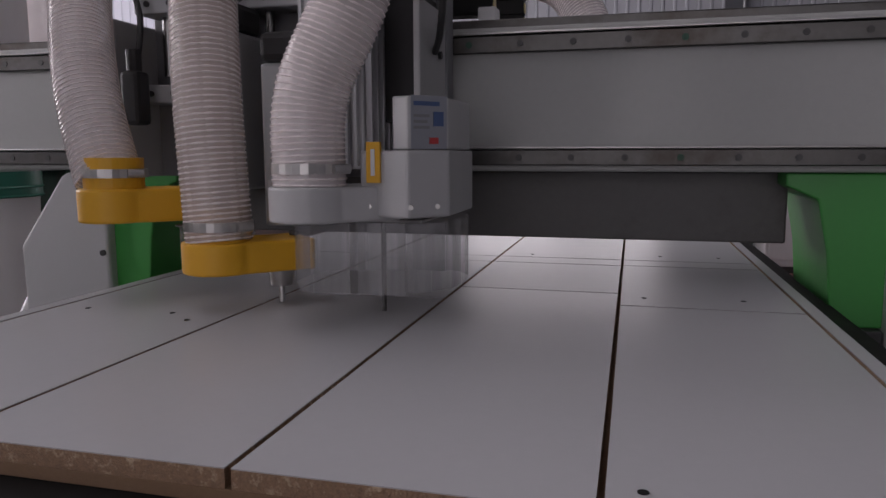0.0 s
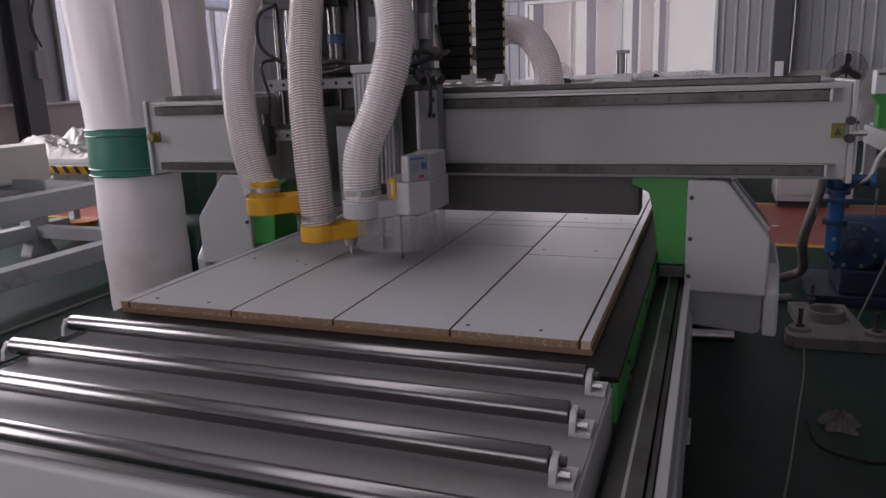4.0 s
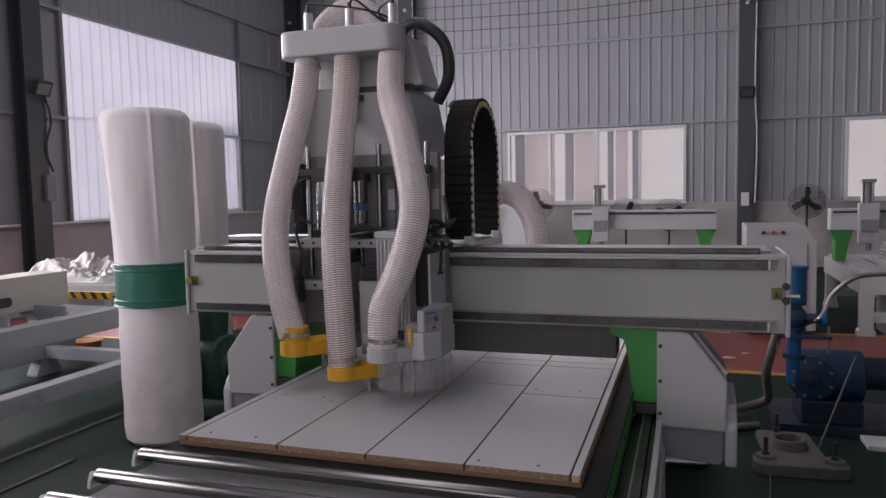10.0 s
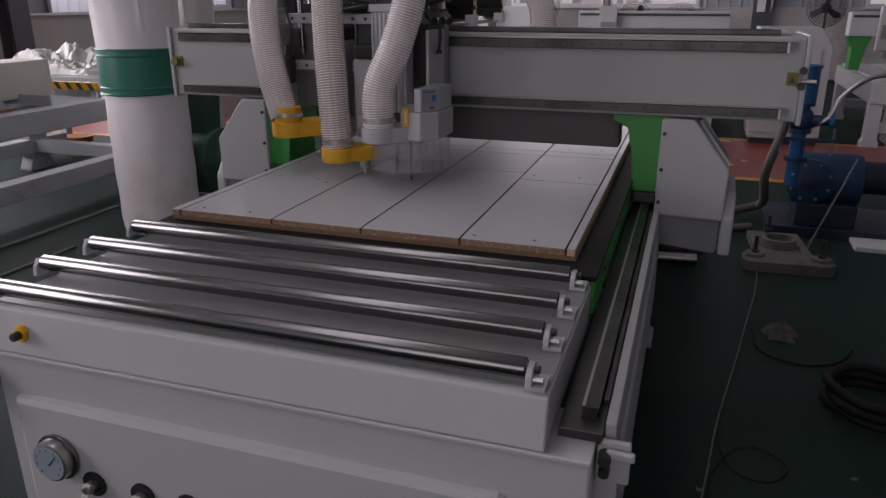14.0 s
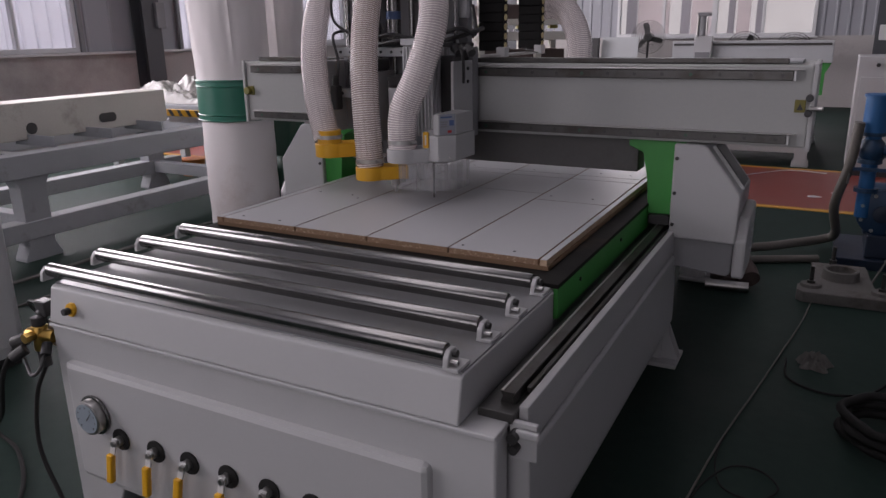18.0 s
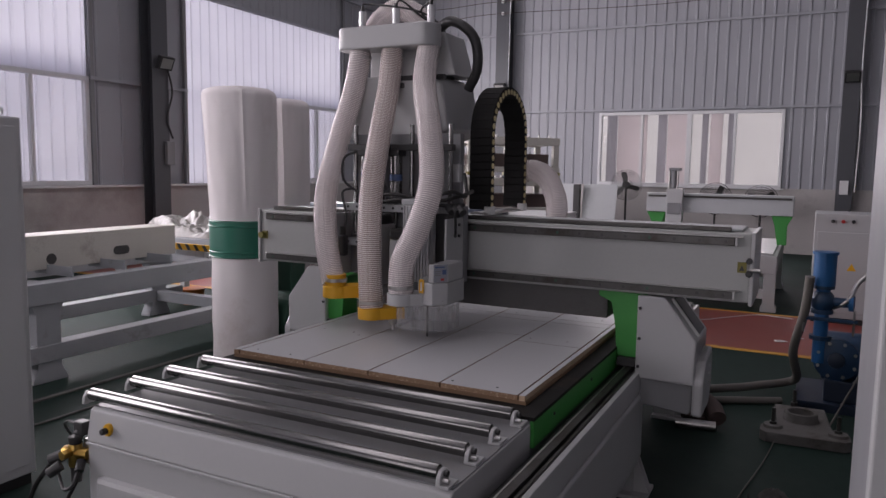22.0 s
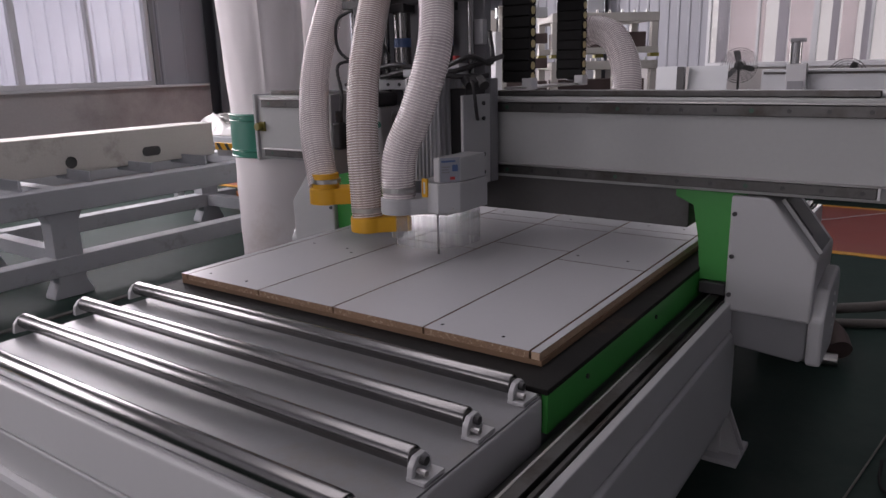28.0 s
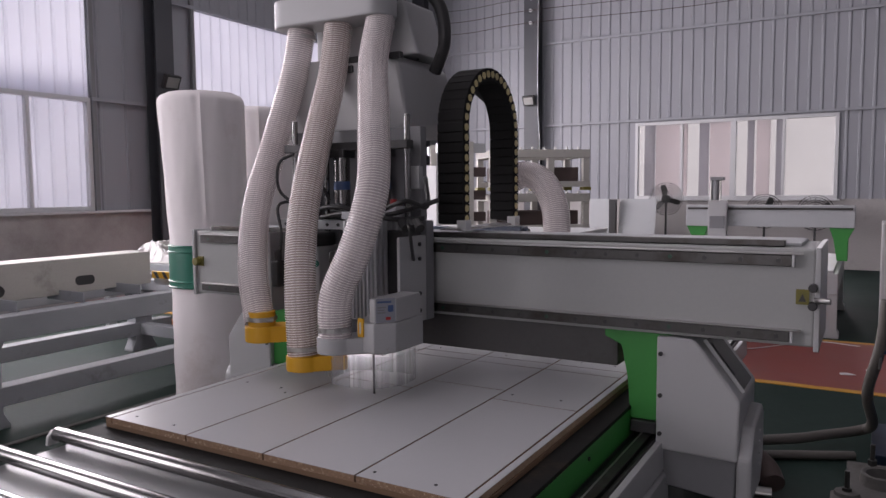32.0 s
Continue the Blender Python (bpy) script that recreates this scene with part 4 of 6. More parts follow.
hoses = {
    "a": [h(-0.61, 0.0, 1.28), h(-0.63, -0.03, 1.1), h(-0.67, -0.1, 0.85), h(-0.66, -0.22, 0.6), h(-0.58, -0.33, 0.38), h(-0.5, -0.385, 0.2)],
    "b": [h(-0.43, 0.0, 1.28), h(-0.42, -0.05, 1.1), h(-0.39, -0.18, 0.85), h(-0.35, -0.31, 0.6), h(-0.31, -0.385, 0.36), h(-0.29, -0.4, 0.11)],
    "c": [h(-0.235, 0.0, 1.28), h(-0.2, -0.1, 1.1), h(-0.08, -0.27, 0.88), h(-0.01, -0.38, 0.66), h(-0.045, -0.43, 0.47), h(-0.1, -0.455, 0.33), h(-0.105, -0.46, 0.2)],
}
for key, top in (("a", -0.61), ("b", -0.43), ("c", -0.235)):
    hs = hose(hoses[key], 0.052, "suction_hose", parent=hd, dusty=key == "b")
    part("hose_clip", hrod((top, 0.0, 1.245), (top, 0.0, 1.26), 0.0535, 28), STEEL, hs)
    part("collar", hrod((top, 0.0, 1.255), (top, 0.0, 1.286), 0.046, 28), STEEL, hs)


def shoe(x, y, z0, z1, tail, material, name, label):
    """A suction shoe: a round socket with an arm that runs to the spindle."""
    tx, ty, w = tail
    ang = math.atan2(ty - y, tx - x)
    r = 0.058
    ring = [(HX + x + r * math.cos(ang + a), GY + y + r * math.sin(ang + a)) for a in (radians(60 + 12 * k) for k in range(21))]
    nx, ny = -math.sin(ang), math.cos(ang)
    ring += [(HX + tx - w * nx, GY + ty - w * ny), (HX + tx + w * nx, GY + ty + w * ny)]
    ob = part(name, prism(ring, "z", Z + z0, Z + z1, 0.004), material, hd, label)
    part("socket", hrod((x, y, z1), (x, y, z1 + 0.05), 0.0475, 30), material, ob)
    part("hose_clip", hrod((x, y, z1 + 0.018), (x, y, z1 + 0.032), 0.0535, 30), STEEL, ob, "steel hose clip")
    part("clip_screw", hrod((x + 0.05, y - 0.03, z1 + 0.025), (x + 0.066, y - 0.012, z1 + 0.025), 0.007, 10), STEEL, ob)
    part("arm_screw", hrod((tx - 0.02, ty, z1), (tx - 0.02, ty, z1 + 0.008), 0.008, 10), BLACK, ob)
    return ob


shoe(-0.49, -0.385, 0.135, 0.19, (-0.38, -0.28, 0.05), YELLOW, "suction_shoe", "yellow suction shoe")
shoe(-0.29, -0.4, 0.06, 0.11, (-0.19, -0.3, 0.05), YELLOW, "suction_shoe", "yellow suction shoe")
shoe(-0.105, -0.46, 0.15, 0.2, (-0.02, -0.38, 0.06), PAINT, "suction_shoe", "grey-white suction shoe")


def curtain(x, y, rx, ry, z0, z1, square):
    """Hanging clear strips round a spindle."""
    n = 16
    for k in range(n):
        a, b = 2 * math.pi * k / n, 2 * math.pi * (k + 0.94) / n
        def pt(t):
            c, s = math.cos(t), math.sin(t)
            g = square
            return (HX + x + rx * math.copysign(abs(c) ** g, c), GY + y + ry * math.copysign(abs(s) ** g, s))
        p, q = pt(a), pt(b)
        own = bmesh.new()
        dz = 0.004 * math.sin(7.3 * k)
        o = [(0.0, 0.0), (0.0015, 0.0015)]
        v = [own.verts.new((u[0] + d * 0.7, u[1] + d * 0.7, z)) for d in (0.0, 0.0015) for u, z in ((p, Z + z0 + dz), (q, Z + z0 + dz), (q, Z + z1), (p, Z + z1))]
        for f in ((0, 1, 2, 3), (7, 6, 5, 4), (0, 4, 5, 1), (1, 5, 6, 2), (2, 6, 7, 3), (3, 7, 4, 0)):
            own.faces.new([v[i] for i in f])
        yield own


cu = part("dust_curtain", hbox(-0.1, 0.05, -0.42, -0.29, 0.146, 0.152), STEEL, hd, "clear plastic dust curtain")
for own in curtain(-0.03, -0.36, 0.125, 0.11, 0.05, 0.15, 0.6):
    part("strip", own, CURTAIN, cu)
cu = part("dust_curtain", hbox(-0.44, -0.33, -0.3, -0.22, 0.118, 0.122), STEEL, hd, "clear plastic dust curtain")
for own in list(curtain(-0.385, -0.25, 0.06, 0.06, 0.05, 0.12, 0.7))[::1]:
    part("strip", own, CURTAIN, cu)
part("collet", hrod((-0.22, -0.33, 0.03), (-0.22, -0.33, 0.1), 0.018, 18, 0.028), STEEL, hd, smooth=True)
part("milling_bit", hrod((-0.22, -0.33, 0.002), (-0.22, -0.33, 0.03), 0.005, 10), STEEL, hd)
part("milling_bit", hrod((-0.03, -0.36, 0.002), (-0.03, -0.36, 0.15), 0.004, 12), OIL_DARK, hd)
# white spindle nose block with its label
bk = part("nose_block", prism([(HX - 0.035, GY - 0.44), (HX + 0.04, GY - 0.455), (HX + 0.085, GY - 0.4), (HX + 0.085, GY - 0.24), (HX - 0.08, GY - 0.24), (HX - 0.08, GY - 0.3)], "z", Z + 0.155, Z + 0.25, 0.004), PAINT, hd, "grey-white spindle nose block")
up = part("upper_block", prism([(HX + 0.012, GY - 0.437), (HX + 0.038, GY - 0.445), (HX + 0.082, GY - 0.39), (HX + 0.082, GY - 0.25), (HX + 0.012, GY - 0.25)], "z", Z + 0.251, Z + 0.325, 0.003), PAINT, bk)
part("yellow_label", hbox(-0.022, -0.002, -0.452, -0.4445, 0.205, 0.262, 0.0), YELLOW, hd, "yellow label with a white bar")
part("label_bar", hbox(-0.015, -0.009, -0.4535, -0.4525, 0.215, 0.252, 0.0), LABEL_WHITE, hd)
n1 = Vector((0.06, -0.05, 0)).normalized()
for a0, a1, z0, z1, m in ((0.06, 0.94, 0.268, 0.342, PAINT_DULL), (0.12, 0.75, 0.328, 0.334, LABEL_BLUE), (0.12, 0.5, 0.312, 0.316, PAINT_DARK), (0.12, 0.45, 0.304, 0.308, PAINT_DARK), (0.12, 0.5, 0.296, 0.3, PAINT_DARK), (0.6, 0.85, 0.3, 0.32, LABEL_BLUE), (0.5, 0.72, 0.275, 0.284, LABEL_RED)):
    p, q = Vector(h(0.038, -0.445, 0)), Vector(h(0.082, -0.39, 0))
    out = Vector((q.y - p.y, -(q.x - p.x), 0)).normalized()
    k = 0.0008 if m is PAINT_DULL else 0.0016
    own = bmesh.new()
    vs = [own.verts.new(Vector((*(p.lerp(q, t) + out * d).xy, Z + z - 0.016))) for d in (0.0001, k) for t, z in ((a0, z0), (a1, z0), (a1, z1), (a0, z1))]
    for f in ((0, 1, 2, 3), (7, 6, 5, 4), (0, 4, 5, 1), (1, 5, 6, 2), (2, 6, 7, 3), (3, 7, 4, 0)):
        own.faces.new([vs[i] for i in f])
    part("label", own, LABEL_GREY if m is PAINT_DULL else m, up)
for x, y in ((0.045, -0.462), (0.075, -0.432), (-0.02, -0.45)):
    part("screw", hrod((x, y + 0.004, 0.172), (x + 0.002, y - 0.003, 0.172), 0.0035, 10), STEEL, bk)
# cables and connectors at the middle of the head
for k, pts in enumerate(([h(-0.58, -0.1, 0.62), h(-0.6, -0.17, 0.6), h(-0.56, -0.2, 0.5), h(-0.57, -0.2, 0.42)], [h(-0.55, -0.12, 0.8), h(-0.6, -0.16, 0.76), h(-0.6, -0.16, 0.66), h(-0.52, -0.15, 0.6)],
                         [h(-0.45, -0.16, 0.58), h(-0.3, -0.19, 0.6), h(-0.12, -0.2, 0.57), h(0.02, -0.16, 0.6), h(0.03, -0.05, 0.62)], [h(-0.4, -0.16, 0.56), h(-0.22, -0.2, 0.58), h(-0.05, -0.22, 0.56), h(0.03, -0.14, 0.56)],
                         [h(-0.1, -0.2, 0.59), h(0.0, -0.2, 0.62), h(0.03, -0.12, 0.6), h(0.0, -0.08, 0.7)], [h(-0.35, -0.12, 0.8), h(-0.4, -0.18, 0.74), h(-0.36, -0.16, 0.62)], [h(0.0, -0.2, 0.55), h(0.035, -0.24, 0.53), h(0.02, -0.2, 0.45), h(0.0, -0.16, 0.42)])):
    part("cable", tube(pts, 0.0085 if k in (2, 3, 4) else 0.006, 8, 6), BLACK, hd, smooth=True)
pl = part("connector", hbox(-0.595, -0.555, -0.225, -0.185, 0.3, 0.4, 0.008), BLACK, hd, "black cable connector")
part("connector_collar", hrod((-0.575, -0.205, 0.4), (-0.575, -0.205, 0.44), 0.014, 14), BLACK, pl)
for x in (-0.02, 0.01, 0.035):
    part("connector", hrod((x, -0.2, 0.55), (x + 0.03, -0.22, 0.53), 0.016, 12), BLACK, hd)
# cable chain loop beside the head
CX0, CX1 = HX - 0.06, HX + 0.05
yc, rr, ztop, zlow = GY + 0.345, 0.217, Z + 0.885, Z + 0.55
ch = part("cable_chain", box(CX0 + 0.01, CX1 - 0.01, yc - 0.245, yc + 0.245, Z + 0.506, Z + 0.514), STEEL, hd, "black plastic cable chain loop with pale pins")
way = [((yc - rr, zlow + (ztop - zlow) * k / 9), 0.0) for k in range(9)]
way += [((yc - rr * math.cos(radians(a)), ztop + rr * math.sin(radians(a))), a) for a in range(0, 181, 10)]
way += [((yc + rr, ztop - (ztop - zlow) * k / 9), 180.0) for k in range(1, 10)]
for k, ((y, z), a) in enumerate(way):
    own = box(-0.5 * (CX1 - CX0), 0.5 * (CX1 - CX0), -0.023, 0.023, -0.0172, 0.0172, 0.002)
    box(-0.5 * (CX1 - CX0) + 0.003, 0.5 * (CX1 - CX0) - 0.003, -0.0205, 0.0205, -0.0205, 0.0205, 0.0, own)
    own2 = Matrix.Translation(((CX0 + CX1) / 2, y, z)) @ Matrix.Rotation(-radians(a), 4, "X")
    bmesh.ops.transform(own, matrix=own2, verts=own.verts)
    ln = part("link", own, RUBBER, ch)
    part("pin", rod((CX1, y, z), (CX1 + 0.0025, y, z), 0.0135, 12), CREAM, ln)
for y in (yc - rr, yc + rr):
    part("end_bracket", box(CX1 - 0.03, CX1 + 0.008, y - 0.024, y + 0.024, Z + 0.505, Z + 0.545, 0.003), LABEL_WHITE, ch)
part("corrugated_conduit", tube([h(-0.03, 0.62, 0.52), h(-0.02, 0.66, 0.7), h(-0.03, 0.62, 0.95), h(-0.12, 0.42, 1.12)], 0.022, 14), BLACK, hd, smooth=True)
hose([h(0.0, 0.64, 0.7), h(0.06, 0.65, 0.72), h(0.15, 0.63, 0.68), h(0.22, 0.58, 0.57), h(0.24, 0.54, 0.44), h(0.24, 0.53, 0.3)], 0.055, "exhaust_hose", parent=hd)
hose([h(-0.62, 0.1, 1.32), h(-0.58, 0.12, 1.44), h(-0.47, 0.14, 1.5), h(-0.36, 0.16, 1.44), h(-0.33, 0.2, 1.3), h(-0.34, 0.3, 1.1)], 0.055, "exhaust_hose", parent=hd)

# ---- dust collector ----
dc = thing("dust_collector", (-1.66, 2.25, 0), "two-bag dust collector with white cloth bags and green rings", "dust collector")
bags = ((-1.655, 1.9, 2.035, 1), (-1.97, 2.7, 2.035, 5))
for x, y, top, seed in bags:
    prof = [(0.24, 1.09)] + [(0.238 + 0.012 * k / 20, 1.11 + (top - 1.16) * k / 20) for k in range(21)] + [(0.246, top - 0.03), (0.232, top - 0.008), (0.205, top + 0.006), (0.15, top + 0.014), (0.08, top + 0.018), (0.02, top + 0.02)]
    own = lathe(prof, (x, y), 120, 0.025, seed=seed)
    for v in own.verts:
        up_ = max(0.0, v.co.z - 1.13)
        fold = 0.009 * noise.noise((9 * v.co.x, 9 * v.co.y, 1.3 * v.co.z + seed)) + 0.004 * noise.noise((22 * v.co.x, 22 * v.co.y, 5 * v.co.z)) * min(1.0, 5 * up_)
        away = Vector((v.co.x - x, v.co.y - y, 0))
        turn_ = math.atan2(away.y, away.x)
        fold += 0.009 * min(1.0, 5 * up_) * max(math.exp(-((turn_ + 0.79) / 0.045) ** 2), math.exp(-((turn_ + 2.3) / 0.045) ** 2))
        v.co += away * (fold / 0.25) + Vector((-0.03 * up_, 0, 0))
    b = part("upper_bag", own, BAG, dc, "inflated white filter bag", smooth=True)
    prof = [(0.2, 0.003), (0.228, 0.03)] + [(0.234 + 0.002 * math.sin(k * 1.3 + seed), 0.1 + 0.77 * k / 14) for k in range(15)] + [(0.24, 0.9)]
    part("lower_bag", lathe(prof, (x, y), 48, 0.02, seed=seed + 3), BAG, dc, "white collecting bag, grey with dust low down", smooth=True)
    rg = part("ring", lathe([(0.238, 0.855), (0.247, 0.855), (0.247, 1.115), (0.238, 1.115)], (x, y), 48), BAND_GREEN, dc, "green steel ring between the bags", smooth=True)
    for z in (0.86, 0.895, 1.075, 1.11):
        part("bead", lathe([(0.246, z - 0.006), (0.253, z), (0.246, z + 0.006)], (x, y), 48), BAND_GREEN, rg, smooth=True)
xb, yb = -1.54, 2.3
part("duct", prism([(yb - 0.08, 1.1), (yb + 0.1, 1.1), (yb + 0.1, 0.9), (yb + 0.05, 0.5), (yb - 0.09, 0.45), (yb - 0.1, 0.7)], "x", xb - 0.12, xb + 0.06, 0.01), DUCT_GREEN, dc, "green rising duct")
part("duct_top", box(xb - 0.16, xb + 0.08, yb - 0.3, yb + 0.2, 0.96, 1.1, 0.01), DUCT_GREEN, dc)
vl = part("blower_volute", rod((xb - 0.1, yb, 0.36), (xb + 0.1, yb, 0.36), 0.22, 36, bevel=0.01), DUCT_GREEN, dc, "round green blower housing", smooth=True)
part("inlet", rod((xb + 0.1, yb, 0.36), (xb + 0.14, yb, 0.36), 0.1, 28), DUCT_GREEN, vl)
part("inlet_hose", tube([(xb + 0.13, yb, 0.36), (xb + 0.24, yb - 0.02, 0.35), (xb + 0.36, yb + 0.0, 0.26), (xb + 0.44, yb + 0.1, 0.14), (xb + 0.5, yb + 0.25, 0.08)], 0.075, 20), MDF, dc, "dusty brown suction hose", smooth=True)
part("motor", rod((xb - 0.1, yb, 0.36), (xb - 0.35, yb, 0.36), 0.11, 24, bevel=0.01), DUCT_GREEN, dc, smooth=True)
part("base_frame", box(-1.8, -1.36, 2.12, 2.47, 0.041, 0.075, 0.004), DUCT_GREEN, dc)
part("caster", rod((-1.45, 2.2, 0.02), (-1.42, 2.2, 0.02), 0.02, 14), BLACK, dc)
part("caster", rod((-1.75, 2.2, 0.02), (-1.72, 2.2, 0.02), 0.02, 14), BLACK, dc)

# ---- unfinished machine frame by the side wall ----
fr = thing("machine_frame", (-2.7, 1.4, 0), "grey painted welded machine frame on the floor", "machine frame")
FY0, FY1 = -1.2, 3.3
for x0 in (-2.72, -3.9):
    part("top_beam", box(x0, x0 + 0.14, FY0, FY1, Z - 0.24, Z - 0.09, 0.006), FRAME_GREY, fr)
    part("bottom_beam", box(x0, x0 + 0.13, FY0, FY1, 0.14, 0.26, 0.006), FRAME_GREY, fr)
    for y in (-1.0, 1.0, 3.0):
        bm = prism([(y - 0.12, Z - 0.24), (y + 0.12, Z - 0.24), (y + 0.09, Z - 0.3), (y + 0.09, 0.1), (y + 0.13, 0.02), (y + 0.13, 0.0), (y - 0.13, 0.0), (y - 0.13, 0.02), (y - 0.09, 0.1), (y - 0.09, Z - 0.3)], "x", x0 + 0.005, x0 + 0.125, 0.005)
        part("leg", bm, FRAME_GREY, fr)
for y in (-0.8, 1.05, 2.95):
    part("cross_beam", box(-3.76, -2.72, y, y + 0.1, 0.15, 0.25, 0.005), FRAME_GREY, fr)
    part("cross_beam", box(-3.76, -2.72, y, y + 0.1, Z - 0.22, Z - 0.12, 0.005), FRAME_GREY, fr)
for k in range(9):
    part("spacer", box(-3.1, -2.68, -1.0 + 0.45 * k, -0.985 + 0.45 * k, Z - 0.09, Z - 0.02, 0.0), FRAME_GREY, fr)
pb = thing("unpainted_beam", (-3.1, 0.6, Z - 0.04), "raw primed steel gantry beam with a slot lying on the frame", "beam")
part("beam", box(-3.22, -2.957, -1.6, 2.46, Z - 0.055, Z + 0.195, 0.006), PRIMER, pb)
for y in (1.93, 0.4, -0.9):
    part("slot", prism([(y - 0.075 + 0.03 * math.cos(a) * (1 if k else -1) + (0.09 if k else 0.0), Z + 0.03 + 0.034 * math.sin(a)) for k, a in ([(1, radians(-90 + 18 * i)) for i in range(11)] + [(0, radians(-90 - 18 * i + 180 - 180)) for i in range(0)])] + [(y - 0.075 + 0.03 * math.cos(radians(90 + 18 * i)), Z + 0.03 + 0.034 * math.sin(radians(90 + 18 * i))) for i in range(11)], "x", -2.9575, -2.9545), BLACK, pb, "dark oblong slot")
for y in (1.29, -0.3):
    part("hole", rod((-2.9575, y, Z + 0.018), (-2.9545, y, Z + 0.018), 0.04, 20), BLACK, pb, "round dark hole")
# wrapped stack and hazard tape behind it
own = bmesh.new()
bmesh.ops.create_grid(own, x_segments=72, y_segments=48, size=0.5)
for v in own.verts:
    x, y = v.co.x * 1.3, v.co.y * 0.8
    hump = max(0.0, 1 - (x / 0.65) ** 4 - (y / 0.4) ** 4)
    fold = 0.45 + 0.5 * noise.noise((3 * x, 4 * y, 1.0)) - 0.7 * abs(noise.noise((6 * x + 5 * y, 8 * y, 7.0))) - 0.35 * abs(noise.noise((15 * x, 17 * y - 6 * x, 2.0)))
    ridge = 1 - abs(noise.noise((2.1 * x + 3.0, 2.6 * y, 4.0))) * 3.0
    v.co = Vector((-3.95 + x, 3.75 + y, 0.757 + hump * (0.05 + 0.17 * max(0.0, fold) + 0.13 * max(0.0, ridge))))
bmesh.ops.solidify(own, geom=own.faces[:], thickness=0.003)
solid("wrapped_parcel", own, WRAP, "crumpled clear plastic wrap over a low stack", "wrapped stack")
tt = thing("pallet_table", (-4.1, 3.85, 0), "low grey table under the wrapped stack", "table")
part("tabletop", box(-4.9, -3.15, 3.3, 4.4, 0.68, 0.75, 0.008), FRAME_GREY, tt)
for x in (-4.85, -3.28):
    for y in (3.35, 4.27):
        part("leg", box(x, x + 0.08, y, y + 0.08, 0.0, 0.679, 0.004), PAINT_DULL, tt)
tp = thing("barrier_plate", (-2.8, 2.56, 0.69), "black and yellow striped plate standing on the machine frame", "barrier")
part("post", box(-2.71, -2.66, 2.55, 2.57, 0.69, 0.745, 0.002), PAINT_DULL, tp)
pl = part("plate", box(-3.05, -2.64, 2.54, 2.565, 0.75, 0.806, 0.003), YELLOW, tp)
for k in range(4):
    x = -3.03 + k * 0.1
    part("stripe", prism([(x + 0.035, 0.752), (x + 0.075, 0.752), (x + 0.04, 0.804), (x, 0.804)], "y", 2.5375, 2.5395), BLACK, pl)

# ---- rusty frames behind the collector ----
for n, (x0, x1, y0, y1, zt) in enumerate(((-3.1, -0.55, 3.25, 5.3, Z + 0.1),)):
    rf = thing("steel_table_frame", ((x0 + x1) / 2, (y0 + y1) / 2, 0), "rusty brown welded steel table frame with a grid top", "machine frame")
    for y in (y0, y1 - 0.12):
        part("side_beam", box(x0, x1, y, y + 0.12, zt - 0.22, zt - 0.06, 0.005), RUST, rf)
        part("low_beam", box(x0, x1, y, y + 0.1, 0.3, 0.42, 0.005), RUST, rf)
        for x in (x0 + 0.1, (x0 + x1) / 2, x1 - 0.25):
            part("leg", box(x, x + 0.13, y, y + 0.12, 0.0, zt - 0.22, 0.005), RUST, rf)
    for k in range(7):
        x = x0 + 0.05 + k * (x1 - x0 - 0.2) / 6
        part("grid_bar", box(x, x + 0.07, y0, y1, zt - 0.06, zt, 0.003), RUST if k % 3 else PRIMER, rf)
    for k in range(5):
        y = y0 + 0.15 + k * (y1 - y0 - 0.35) / 4
        part("grid_bar", box(x0, x1, y, y + 0.05, zt - 0.055, zt - 0.005, 0.003), RUST, rf)
fb = thing("sheet_stack", (-2.3, 6.3, 0), "stack of pale sheets on a dark trestle with blue ends", "sheet stack")
part("trestle", box(-4.3, -0.9, 6.0, 6.9, 0.0, 0.86, 0.01), RUST, fb)
for k in range(5):
    part("sheet", box(-4.5 + 0.01 * (k % 3), -0.7 - 0.012 * (k % 2), 5.9, 7.0, 0.861 + 0.024 * k, 0.883 + 0.024 * k, 0.002), LABEL_WHITE, fb)
part("roller", rod((-4.4, 5.85, 0.98), (-1.2, 5.85, 0.98), 0.045, 18), BLUE_DARK, fb, smooth=True)
part("end_block", box(-1.6, -1.25, 5.75, 5.95, 0.86, 1.04, 0.008), BLUE_DARK, fb)

